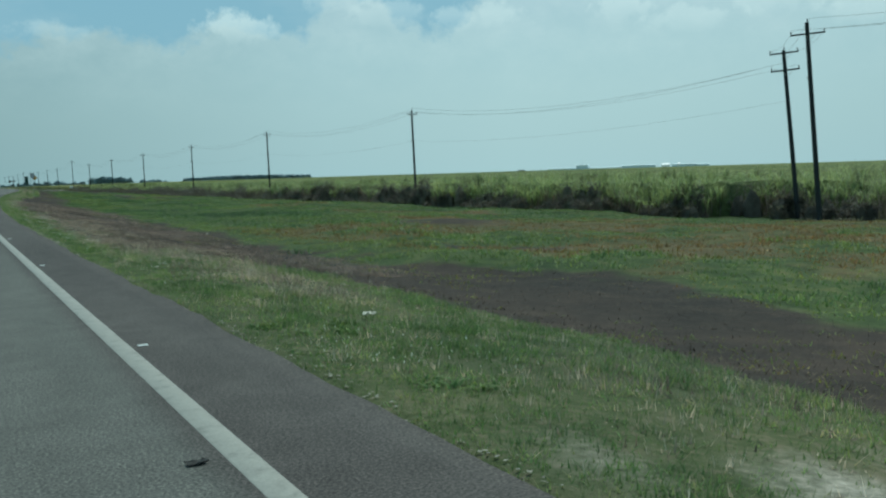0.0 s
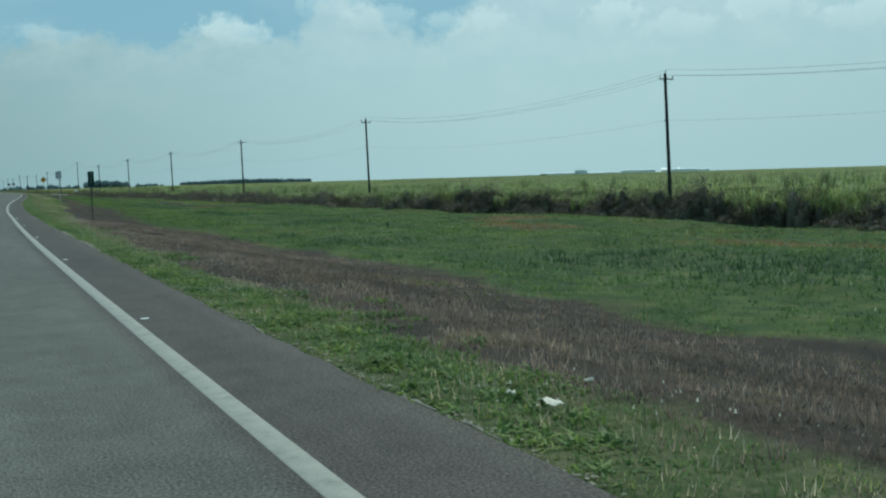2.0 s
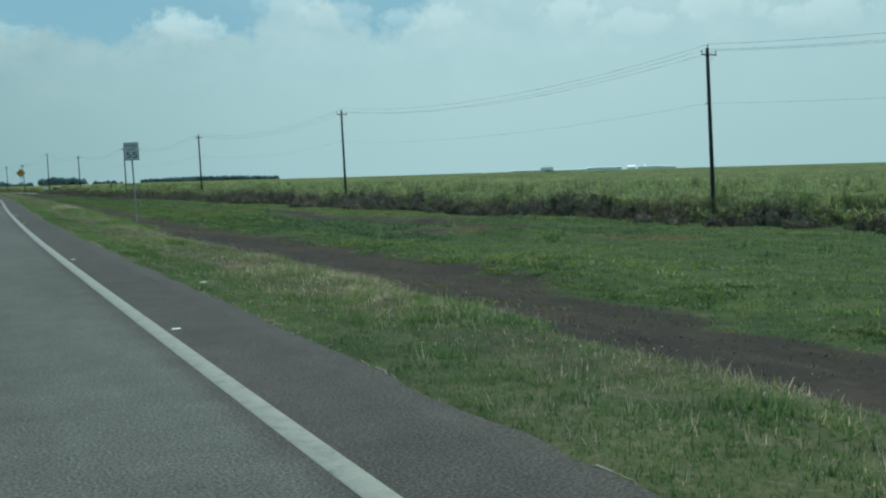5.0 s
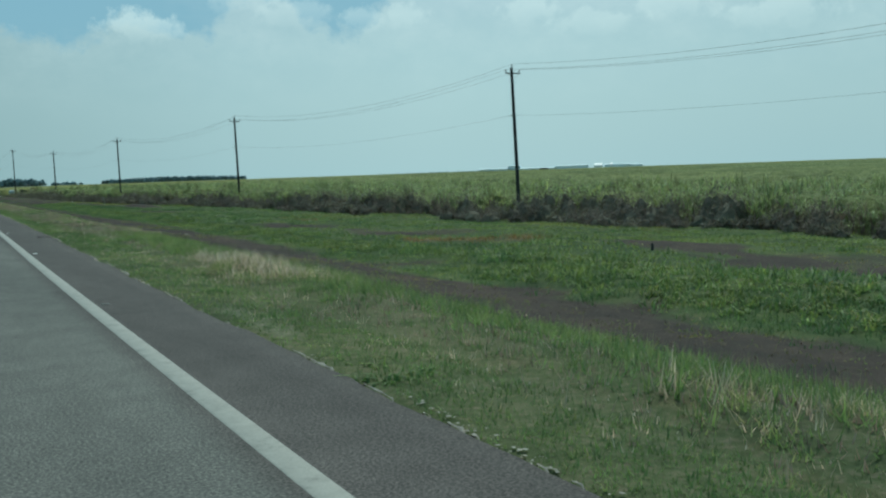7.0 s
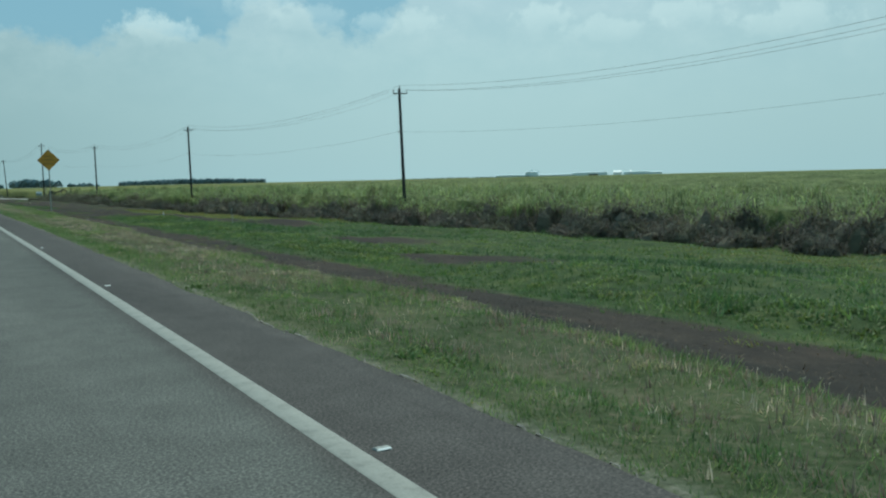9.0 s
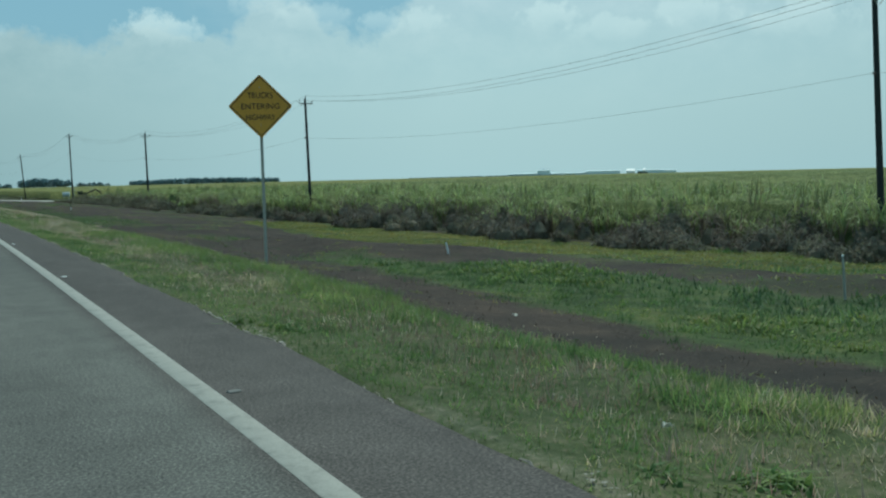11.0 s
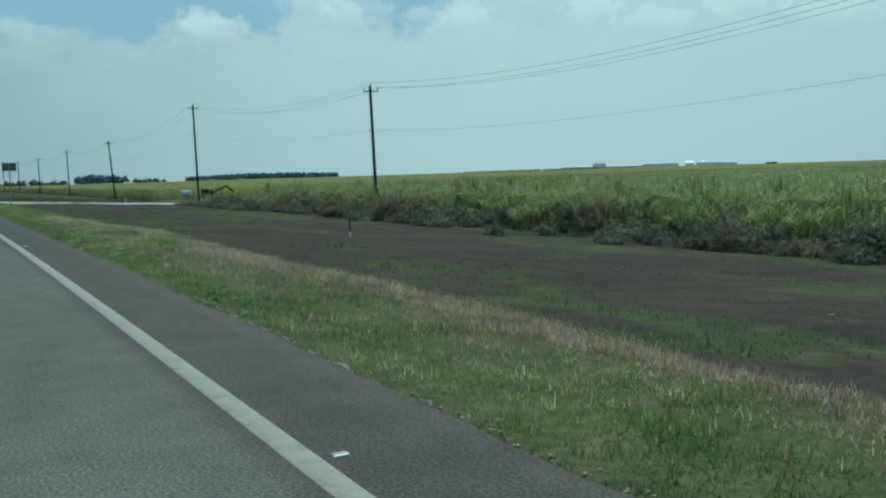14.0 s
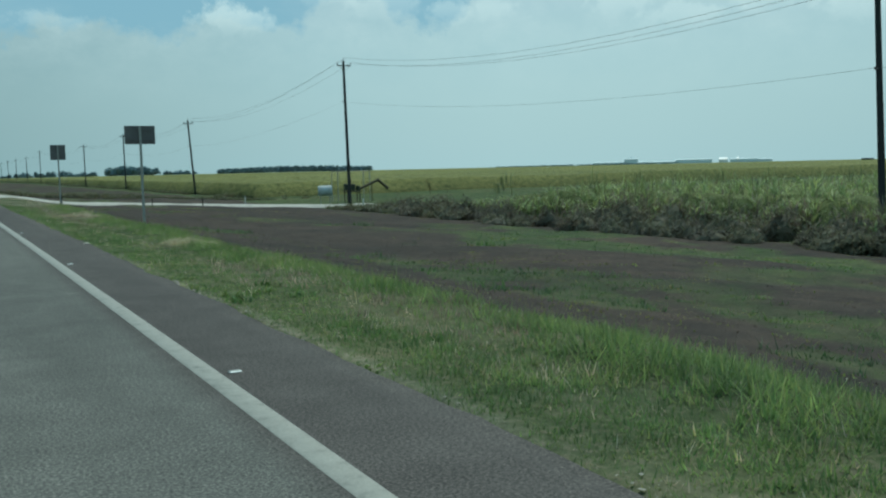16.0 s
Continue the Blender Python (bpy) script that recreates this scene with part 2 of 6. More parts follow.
def leaf_material(name, stops, trans=0.35, vary=0.35, patch=0.15, rough=0.55, mottle=0.8):
    """Blades coloured by how far along their plant they sit (attribute 'tint'), with drifts and single odd blades."""
    m, nodes, links, b = material(name, rough, 0, 0.25)
    t = attr(nodes, "tint")
    geo = nodes.new("ShaderNodeNewGeometry")
    big = noise_node(nodes, links, patch, 4, 0.6)
    c = ramp(nodes, links, t.outputs["Fac"], *stops)
    c = mix(nodes, links, vary * 1.6, c, ramp(nodes, links, geo.outputs["Random Per Island"], (0.0, (0.6, 0.63, 0.6)), (0.7, (1.05, 1.05, 1.0)), (0.93, (1.3, 1.25, 1.2)), (1.0, (2.1, 2.0, 2.0))), "MULTIPLY")
    c = mix(nodes, links, 0.8, c, ramp(nodes, links, big, (0.3, (0.75, 0.8, 0.75)), (0.7, (1.25, 1.15, 1.0))), "MULTIPLY")
    mott = noise_node(nodes, links, patch * 5.0, 4, 0.65)
    c = mix(nodes, links, mottle, c, ramp(nodes, links, mott, (0.38, (0.6, 0.64, 0.64)), (0.62, (1.4, 1.35, 1.35))), "MULTIPLY")
    links.new(c, b.inputs["Base Color"])
    tr = nodes.new("ShaderNodeBsdfTranslucent")
    links.new(c, tr.inputs["Color"])
    mx = nodes.new("ShaderNodeMixShader")
    mx.inputs[0].default_value = trans
    out = nodes["Material Output"]
    links.new(b.outputs[0], mx.inputs[1])
    links.new(tr.outputs[0], mx.inputs[2])
    links.new(mx.outputs[0], out.inputs["Surface"])
    return m


def canopy_material(name, dark, mid, light):
    """The closed top of a crop: tufts and gaps close by, drifts of tone far off."""
    m, nodes, links, b = material(name, 0.9, 0, 0.1)
    t = attr(nodes, "tint")
    tuft = noise_node(nodes, links, 1.3, 6, 0.7)
    drift = noise_node(nodes, links, 0.03, 5, 0.6, stretch=(1.0, 0.35, 1.0))
    c = ramp(nodes, links, tuft, (0.32, dark), (0.5, mid), (0.68, light))
    c = mix(nodes, links, 0.7, c, ramp(nodes, links, t.outputs["Fac"], (0.0, (0.6, 0.6, 0.6)), (1.0, (1.3, 1.3, 1.3))), "MULTIPLY")
    c = mix(nodes, links, 0.8, c, ramp(nodes, links, drift, (0.3, (0.75, 0.82, 0.8)), (0.7, (1.25, 1.18, 1.1))), "MULTIPLY")
    links.new(c, b.inputs["Base Color"])
    bump(nodes, links, b, tuft, 1.0, 0.5)
    return m


def wood_material(name, dark, light):
    m, nodes, links, b = material(name, 0.85)
    g = noise_node(nodes, links, 3.0, 6, 0.65, stretch=(6, 6, 0.5))
    c = ramp(nodes, links, g, (0.25, dark), (0.75, light))
    links.new(c, b.inputs["Base Color"])
    bump(nodes, links, b, g, 0.5, 0.02)
    return m


ASPHALT, PAINT, GROUND = asphalt_material(), paint_material(), ground_material()
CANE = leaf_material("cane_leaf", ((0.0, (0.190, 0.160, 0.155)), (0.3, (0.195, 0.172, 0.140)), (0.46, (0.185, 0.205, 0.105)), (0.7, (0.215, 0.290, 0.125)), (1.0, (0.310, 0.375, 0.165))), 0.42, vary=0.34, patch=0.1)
CANE_FAR = canopy_material("cane_canopy", (0.066, 0.080, 0.036), (0.138, 0.165, 0.067), (0.200, 0.222, 0.098))
CANE_PALE = canopy_material("young_cane_canopy", (0.070, 0.080, 0.034), (0.145, 0.150, 0.055), (0.195, 0.192, 0.072))
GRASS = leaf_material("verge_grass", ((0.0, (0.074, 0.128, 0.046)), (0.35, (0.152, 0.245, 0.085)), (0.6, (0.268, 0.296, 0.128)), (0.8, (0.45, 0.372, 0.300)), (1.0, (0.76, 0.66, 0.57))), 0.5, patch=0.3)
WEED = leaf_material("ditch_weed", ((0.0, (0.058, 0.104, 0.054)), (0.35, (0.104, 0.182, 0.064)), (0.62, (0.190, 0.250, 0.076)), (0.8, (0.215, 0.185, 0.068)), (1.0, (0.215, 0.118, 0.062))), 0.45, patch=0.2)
# last brush stop is the pale core tint that lightens shaded gaps
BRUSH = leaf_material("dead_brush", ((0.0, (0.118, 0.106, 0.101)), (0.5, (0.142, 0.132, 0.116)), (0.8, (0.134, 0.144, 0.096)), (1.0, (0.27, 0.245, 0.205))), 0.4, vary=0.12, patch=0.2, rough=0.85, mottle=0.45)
STALK = leaf_material("dead_stalk", ((0.0, (0.17, 0.130, 0.116)), (0.5, (0.33, 0.250, 0.222)), (1.0, (0.56, 0.45, 0.40))), 0.35, vary=0.4, patch=0.4, rough=0.8)
DEAD = leaf_material("dead_weed", ((0.0, (0.050, 0.042, 0.040)), (0.6, (0.105, 0.085, 0.074)), (1.0, (0.20, 0.160, 0.125))), 0.3, vary=0.2, patch=0.25, rough=0.9)
YELLOW_GRASS = leaf_material("yellowed_grass", ((0.0, (0.135, 0.145, 0.048)), (0.5, (0.215, 0.210, 0.062)), (1.0, (0.30, 0.265, 0.085))), 0.45, vary=0.2, patch=0.2, mottle=0.5)
SEED = leaf_material("seed_head", ((0.0, (0.46, 0.38, 0.32)), (1.0, (0.70, 0.63, 0.54))), 0.4, vary=0.2, patch=0.4)
PETAL = leaf_material("white_petal", ((0.0, (0.62, 0.62, 0.58)), (1.0, (0.78, 0.78, 0.74))), 0.4, vary=0.1, patch=0.4)
POLE_WOOD = wood_material("pole_wood", (0.016, 0.018, 0.018), (0.044, 0.046, 0.046))
GALV = plain("galvanised_steel", (0.36, 0.35, 0.315), 0.65, 0.1, 0.2, 8)
WIRE = plain("weathered_conductor", (0.10, 0.10, 0.10), 0.6, 0.4, 0.2)
CERAMIC = plain("brown_porcelain", (0.09, 0.06, 0.05), 0.25, 0, 0.2, spec=0.5)
SIGN_WHITE = plain("white_sign_sheeting", (0.61, 0.60, 0.605), 0.45, 0, 0.1, 3)
SIGN_BLACK = plain("black_sign_ink", (0.025, 0.025, 0.027), 0.5, 0, 0.1)
SIGN_YELLOW = plain("yellow_sign_sheeting", (0.62, 0.31, 0.045), 0.45, 0, 0.15, 2)
SIGN_GREEN = plain("green_sign_sheeting", (0.006, 0.045, 0.032), 0.45, 0, 0.15, 3)
SIGN_BACK = plain("dull_aluminium_sign_back", (0.16, 0.15, 0.145), 0.6, 0.3, 0.25, 2)
SHELL = plain("crushed_shell_rock", (0.38, 0.36, 0.325), 0.95, 0, 0.3, 1.5)
LITTER = plain("white_litter", (0.62, 0.565, 0.475), 0.7, 0, 0.15)
REFLECTOR = plain("marker_lens", (0.80, 0.80, 0.78), 0.2, 0, 0.1, spec=0.6)
WHITE_POST = plain("white_plastic_post", (0.66, 0.66, 0.64), 0.5, 0, 0.15)
GREEN_POST = plain("dull_green_post_paint", (0.055, 0.085, 0.06), 0.7, 0, 0.3)
DARK_POST = plain("dark_weathered_post", (0.045, 0.045, 0.04), 0.8, 0, 0.3)


# ---------------------------------------------------------------- building helpers
def mesh_from(name, verts, faces, mat, tint=None, smooth=False, attribute="tint"):
    """A mesh from an array of places and a list of face arrays, (n, 3) or (n, 4) each."""
    verts = np.asarray(verts, dtype=np.float32)
    faces = [np.asarray(f, dtype=np.int32) for f in faces if len(f)]
    sizes = np.concatenate([np.full(len(f), f.shape[1], dtype=np.int32) for f in faces])
    loops = np.concatenate([f.ravel() for f in faces])
    me = bpy.data.meshes.new(name)
    me.vertices.add(len(verts))
    me.vertices.foreach_set("co", verts.ravel())
    me.loops.add(len(loops))
    me.loops.foreach_set("vertex_index", loops)
    me.polygons.add(len(sizes))
    me.polygons.foreach_set("loop_start", (np.cumsum(sizes) - sizes).astype(np.int32))
    me.polygons.foreach_set("use_smooth", np.full(len(sizes), smooth))
    me.materials.append(mat)
    if tint is not None:
        tint = np.asarray(tint, dtype=np.float32)
        if tint.ndim == 1:
            me.attributes.new(attribute, "FLOAT", "POINT").data.foreach_set("value", tint)
        else:
            me.attributes.new(attribute, "FLOAT_COLOR", "POINT").data.foreach_set("color", (tint if tint.shape[1] == 4 else np.c_[tint, np.ones(len(tint))]).astype(np.float32).ravel())
    me.update(calc_edges=True)
    return me


def part(name, bm, mat, parent, label="", bevel=0.0):
    """Link a bmesh as one mesh object under a thing or part."""
    if bevel:
        bmesh.ops.bevel(bm, geom=list(bm.edges), offset=bevel, segments=1, affect="EDGES", profile=0.5)
    me = bpy.data.meshes.new(name)
    bm.to_mesh(me)
    bm.free()
    me.materials.append(mat)
    ob = new(name, me)
    ob.parent = parent
    if label:
        ob["label"] = label
    return ob


def box(w, d, h, at=(0, 0, 0), turn=None):
    bm = bmesh.new()
    m = Matrix.Translation(at) @ (turn or Matrix()) @ Matrix.Diagonal((w, d, h, 1))
    bmesh.ops.create_cube(bm, size=1, matrix=m)
    return bm


def tube(r1, r2, length, at=(0, 0, 0), turn=None, segs=12):
    """A tapered rod from its base at 'at' along its own z."""
    bm = bmesh.new()
    m = Matrix.Translation(at) @ (turn or Matrix()) @ Matrix.Translation((0, 0, length / 2))
    bmesh.ops.create_cone(bm, cap_ends=True, segments=segs, radius1=r1, radius2=r2, depth=length, matrix=m)
    return bm


def joined(*bms):
    out = bmesh.new()
    for b in bms:
        me = bpy.data.meshes.new("tmp")
        b.to_mesh(me)
        b.free()
        out.from_mesh(me)
        bpy.data.meshes.remove(me)
    return out


def thing(name, at, label, category, group="", kind="", turn=0.0):
    ob = new(name)
    ob.empty_display_size = 0.2
    ob.matrix_basis = pose(*at, 0, 0, turn)
    return tagged(ob, label, category, group, kind)


# ---------------------------------------------------------------- plan
# where the white edge line runs (x by y, every 20 m), from y = -20
LINE_X = [1.52, 1.59, 1.62, 1.70, 2.02, 2.61, 3.35, 4.26, 5.25, 6.56, 8.05, 9.73, 11.52, 13.42, 15.25, 16.86, 18.37, 19.88, 21.2, 22.33,
          23.22, 23.94, 24.47, 24.84, 25.10, 25.14, 25.1, 25.1, 25.1]


def line_x(y):
    y = np.atleast_1d(np.asarray(y, dtype=float))
    v = np.array(LINE_X)
    u = np.clip((y + 20) / 20, 0, len(v) - 1.001)
    i = u.astype(int)
    f = u - i
    g = lambda j: v[np.clip(j, 0, len(v) - 1)]
    p0, p1, p2, p3 = g(i - 1), g(i), g(i + 1), g(i + 2)
    return 0.5 * (2 * p1 + (p2 - p0) * f + (2 * p0 - 5 * p1 + 4 * p2 - p3) * f * f + (3 * p1 - p0 - 3 * p2 + p3) * f ** 3)


def far_level(y):
    return np.interp(y, [0, 150, 450, 490, 600], [-3.3, -3.1, -2.95, -2.5, -2.45])


def far_fall(x, y):
    """The country slopes gently away in the distance."""
    return 0.003 * (np.maximum(0, x - 200) + np.maximum(0, y - 900))


PROFILE_D = [-40, -12, -9.2, 1.30, 1.45, 2.2, 4.0, 6.0, 8.0, 10.7]
PROFILE_Z = [-1.5, -0.4, -0.08, -0.08, -0.045, -0.09, -0.26, -0.58, -0.95, -1.22]


def ground_z(x, y):
    x, y = np.broadcast_arrays(np.asarray(x, float), np.asarray(y, float))
    lx = line_x(y.ravel()).reshape(y.shape)
    d = x - lx
    near = np.interp(d, PROFILE_D, PROFILE_Z)
    f = np.clip((d - 10.7) / np.maximum(60 - lx - 10.7, 1), 0, 1)
    return np.where(d <= 10.7, near, -1.22 + (far_level(y) + 1.22) * f) - far_fall(x, y)


def gz(x, y):
    return float(ground_z(np.array([x]), np.array([y]))[0])


def lattice(i, j, seed):
    h = np.sin(i * 127.1 + j * 311.7 + seed * 74.7) * 43758.5453
    return h - np.floor(h)


def wobble(x, y, s, seed=0.0):
    """Smooth random drifts of about s metres times three, from -1 to 1."""
    x, y = np.asarray(x, float), np.asarray(y, float)
    out = 0.0
    for k, (f, w) in enumerate(((1.0, 1.15), (2.3, 0.6))):
        u, v = x * f / (3.0 * s) + 17.3 * seed + 5.1 * k, y * f / (3.0 * s) - 9.7 * seed + 2.9 * k
        i, j = np.floor(u), np.floor(v)
        a, b = u - i, v - j
        a, b = a * a * (3 - 2 * a), b * b * (3 - 2 * b)
        q = seed + k
        lo = lattice(i, j, q) * (1 - a) + lattice(i + 1, j, q) * a
        hi = lattice(i, j + 1, q) * (1 - a) + lattice(i + 1, j + 1, q) * a
        out = out + w * ((lo * (1 - b) + hi * b) * 2 - 1)
    return np.clip(out, -1, 1)


def step(v, a, b):
    t = np.clip((v - a) / (b - a), 0, 1)
    return t * t * (3 - 2 * t)


def between(v, a, b, soft):
    return step(v, a - soft, a + soft) * (1 - step(v, b - soft, b + soft))


# drifts on the flat: x, y, half width, half length
RUST_SPOTS = ((35.2, 90.4, 4.5, 7), (40, 47, 8, 4.5), (24, 28.5, 6, 4), (36.5, 83, 5, 4), (43, 78, 4, 5), (45, 157, 5, 6), (45.7, 131, 4, 7), (37.5, 113, 5, 6), (43.6, 106, 4, 5),
              (34.3, 86, 3, 5), (40, 184, 4, 3.5), (34.2, 239, 3.8, 3), (40.5, 270, 3, 2.6), (32, 64, 3, 3), (33, 192, 2.2, 2), (48, 60, 5, 4), (50, 20, 7, 8))
MUCK_SPOTS = ((30.4, 54, 3.6, 2.2), (28.2, 32.5, 3, 2.4), (21.5, 35.3, 3.6, 3), (31.3, 59.5, 4.2, 2.6), (36.2, 222, 4.6, 4), (37, 229, 3.4, 3.4), (36.5, 216, 5, 4), (38, 208, 5.4, 6), (38.8, 200, 5.6, 5), (44.4, 212, 5, 3), (31, 193.5, 2.4, 2.6),
              (36, 248.5, 4.4, 2.6), (35.4, 254.5, 3, 3), (32.3, 252, 2, 1.6), (34.8, 261, 3, 2.8), (42.8, 331.5, 4, 5), (41, 338, 4, 5), (39, 344, 5, 6), (33, 288, 3, 5), (38, 305, 4, 5))
YELLOW_SPOTS = ((46.5, 222.5, 6, 3), (41, 214, 2.5, 2), (55, 80, 4, 9), (52, 110, 4, 12), (47, 203, 4, 2), (50, 165, 5, 8), (52, 250, 5, 8), (51, 285, 5, 10))
LUSH_SPOTS = ((19.1, 102.5, 3, 3), (23.2, 77.3, 3.2, 3.2), (22.7, 87.5, 3, 3.5), (51.4, 204.4, 2.4, 2), (28.3, 229.3, 2.8, 2.4), (32.7, 266.5, 2, 2.2), (31.9, 261, 2, 1.5), (34.4, 349.3, 1.3, 1.2),
              (34.1, 346.8, 1.2, 1), (33.2, 344.4, 1.2, 1), (34.8, 383.5, 2.2, 2.4), (26, 126, 3, 4), (24, 150, 3, 4), (28, 190, 2.5, 3), (30, 213, 2.5, 3), (27, 60, 3, 3), (38.6, 384, 2.6, 2.2), (35.9, 374.5, 2, 2), (35.8, 428, 1.8, 3), (37.4, 480, 2, 2), (37.4, 459.5, 1.8, 2))


def blotch(x, y, spots, n):
    """How far each place lies inside one of the ragged drifts."""
    out = np.zeros(np.shape(x))
    for sx_, sy_, a_, b_ in spots:
        out = np.maximum(out, 1 - step(np.hypot((x - sx_) / a_, (y - sy_) / b_) + 0.4 * n, 0.65, 1.3))
    return out


def rust_at(x, y):
    """Rusty drifts among the weeds."""
    n3, n5 = wobble(x, y, 1.1, 4.0), wobble(x, y, 0.55, 7.3)
    early_ = between(y, 6, 60, 4) * step(x, 13, 18) * step(wobble(x * 0.4, y, 2.6, 1.7) + 0.6 * n3, -0.4, 0.4)
    return np.maximum(blotch(x, y, RUST_SPOTS, 0.5 * n3 + 0.4 * n5) * step(n5 + n3, -1.3, -0.3), 0.8 * early_)


def rank_at(x, y):
    """Dark soft stands of taller weeds along the near side of the flat."""
    d = x - line_x(y)
    return step(wobble(x * 0.6, y * 0.4, 2.0, 2.9) + 0.4 * wobble(x, y, 0.9, 6.2), 0.0, 0.55) * between(d, 11.5, 25, 1.5) * between(y, 30, 345, 8) * (1 - blotch(x, y, MUCK_SPOTS, 0 * x))


SAND_SPOTS = ((3.5, 5.0, 0.16, 0.1), (4.8, 3.95, 0.34, 0.14), (3.5, 5.7, 0.08, 0.12), (5.6, 3.9, 0.25, 0.14))


def cover(x, y):
    """How much bare muck, lush weed, straw and pale sand lies at each place."""
    d = x - line_x(y)
    n1, n2, n3 = wobble(x, y, 3.1, 0.3), wobble(x * 2, y * 0.5, 7.0, 2.1), wobble(x, y, 1.1, 4.0)
    n4 = wobble(x * 0.5, y * 0.25, 3.3, 5.5)
    n5 = wobble(x, y, 0.55, 7.3)
    rag_ = 0.6 * n3 + 0.5 * n5
    early, late = 1 - step(y, 100, 160), step(y + 0.8 * n2, 339, 354)
    # dark strip at the foot of the verge
    near = np.interp(y, [0, 30, 60, 76, 104, 165, 205, 245, 330, 370, 400, 412, 430, 448, 480], [7.6, 6.0, 3.6, 2.9, 2.9, 5.2, 6.5, 6.4, 6.0, 6.5, 6.2, 6.7, 7.0, 6.8, 5.4]) + 0.35 * n1 + 0.3 * n3 + 0.2 * n5
    far = np.interp(y, [0, 14, 24, 29, 40, 100, 125, 175, 205, 255, 330], [16.0, 15.6, 16.0, 11.2, 11.4, 11.1, 10.7, 12.4, 12.0, 11.2, 10.6]) + (1.0 * n2 + 1.1 * n3 + 0.8 * n5) * (1 - 0.55 * step(y, 245, 300))
    muck = between(d, near, far, 0.7) * (1 - 0.15 * step(n3 + n5, 0.55, 1.1))
    browned = early * between(d, 2.5 + 0.4 * n1, 8.2 + 0.6 * n2, 0.6) * step(y + 1.4 * (d - 5), 18, 30) * (1 - 0.2 * step(y, 62, 84))
    muck = np.maximum(muck, (0.5 + 0.3 * step(d, 3.5, 5.0)) * browned * step(n1 + 0.6 * n3, -0.9, -0.1))
    # broken patches on the flat
    second = blotch(x, y, MUCK_SPOTS, rag_) * (0.65 + 0.35 * step(n3, -0.5, 0.3))
    # past the warning sign the muck takes nearly all, but for some green streaks
    bare = late * step(d, near - 0.3, near + 0.3) * (1 - step(x, 57.5, 59.5)) * (1 - 0.15 * step(y + n3, 557, 561))
    band_lo = np.interp(y, [335, 347, 358, 367, 385, 393, 402], [46.5, 45.2, 41.2, 41.0, 44.0, 45.5, 50]) + 0.8 * n3
    band_hi = np.interp(y, [335, 352, 364, 385, 402], [55, 56, 55.5, 55.5, 58]) + 0.8 * n1
    yellow = between(x, band_lo, band_hi, 0.5) * between(y, 337, 403, 5)
    green_a = between(d, 7.0 + 0.5 * n1, 10.6 + 1.2 * n3, 0.6) * between(y, 378, 424, 8) * step(n3 + 0.5 * n5, -0.8, 0.0)
    green_b = between(d, 8.8 + 0.7 * n1, 11.8 + 0.9 * n3, 0.6) * between(y, 454, 487, 4) * step(n3 + 0.6 * n5, -0.7, 0.1)
    green_c = between(x, 43 + 2 * n3, 54.5 + n1, 1.0) * between(y, 476, 516, 4) * step(n1 + 0.8 * n3, -0.1, 0.5)
    sprigs = 0.45 * step(wobble(x, y * 0.5, 1.1, 5.7) + 0.5 * n4, 0.1, 0.9) * step(d, 8, 10)
    lush = blotch(x, y, LUSH_SPOTS, rag_)
    streak = late * np.maximum.reduce([0.5 * green_a, 0.5 * green_b, 0.6 * green_c, sprigs, yellow, 0.4 * lush, between(d, 8.5, 14.5 + n1, 1.0) * (1 - step(y, 343, 352))])
    muck = np.maximum(np.maximum(muck, second), bare)
    muck = muck * (1 - 0.85 * np.maximum(streak, yellow))
    weed = step(d, far - 1.9, far + 1.5) * (1 - late) + late * streak + late * np.maximum(step(x, 58, 60), 0.2 * step(y + n3, 557, 561))
    weed = np.clip(np.maximum(weed, lush * (1 - 0.6 * late)), 0, 1) * (1 - second)
    # yellowed grass, rusty drifts, bleached seed heads on the bank
    pale = np.maximum(yellow, 0.8 * blotch(x, y, YELLOW_SPOTS, rag_))
    rust = rust_at(x, y)
    weed = weed * (1 - 0.3 * rust)
    straw_band = np.maximum(between(y, 402, 456, 4), 0.95 * between(y, 362, 402, 4) * step(n3 + n5, -0.9, -0.1)) * step(d, np.interp(y, [396, 404], [3.3, 4.0]) + 0.5 * n3, np.interp(y, [396, 404], [4.1, 4.8]) + 0.5 * n3) * (1 - step(d, near - 0.1, near + 0.7))
    seedy = np.maximum(between(y, 362, 460, 7), 0.95 * between(y, 30, 60, 7))
    low = np.interp(y, [119, 121, 400, 422], [2.9, 3.1, 3.1, 2.6])
    straw = (0.55 + 0.35 * np.clip(n3 + n5, -1, 1)) * seedy * step(d, low + 0.9 * n1 + 0.6 * n3, low + 1.8 + 0.9 * n1 + 0.6 * n3) * (1 - step(d, near + 0.0, near + 0.6))
    straw = np.maximum(straw, 0.6 * browned * step(wobble(x, y * 0.7, 0.45, 6.6) + 0.5 * n1 + 0.2, -0.3, 0.6) * (1 - 0.5 * step(d, 5.5, 7.5)))
    straw = np.maximum(straw, 0.65 * rust)
    straw = np.maximum(straw, 0.4 * step(n1 + n3, 0.1, 1.0) * between(d, 2.4, 5.6, 0.5))
    straw = np.maximum(straw, 0.36 * pale)
    straw = np.maximum(straw, 0.6 * between(y, 332, 362, 6) * between(d, 2.2 + 0.4 * n1, 3.8 + 0.4 * n1, 0.4) * step(n3 + 0.5 * n1, -0.6, 0.3))
    tan_x = np.interp(y, [415, 430, 442, 458, 470, 490, 520], [58, 56, 52.5, 51, 48.5, 52, 53]) + 1.2 * n3
    tan = between(x, tan_x - 0.7, tan_x + 0.7, 0.5) * between(y, 418, 512, 6) * step(n1 + 0.5 * n5, -0.7, 0.0)
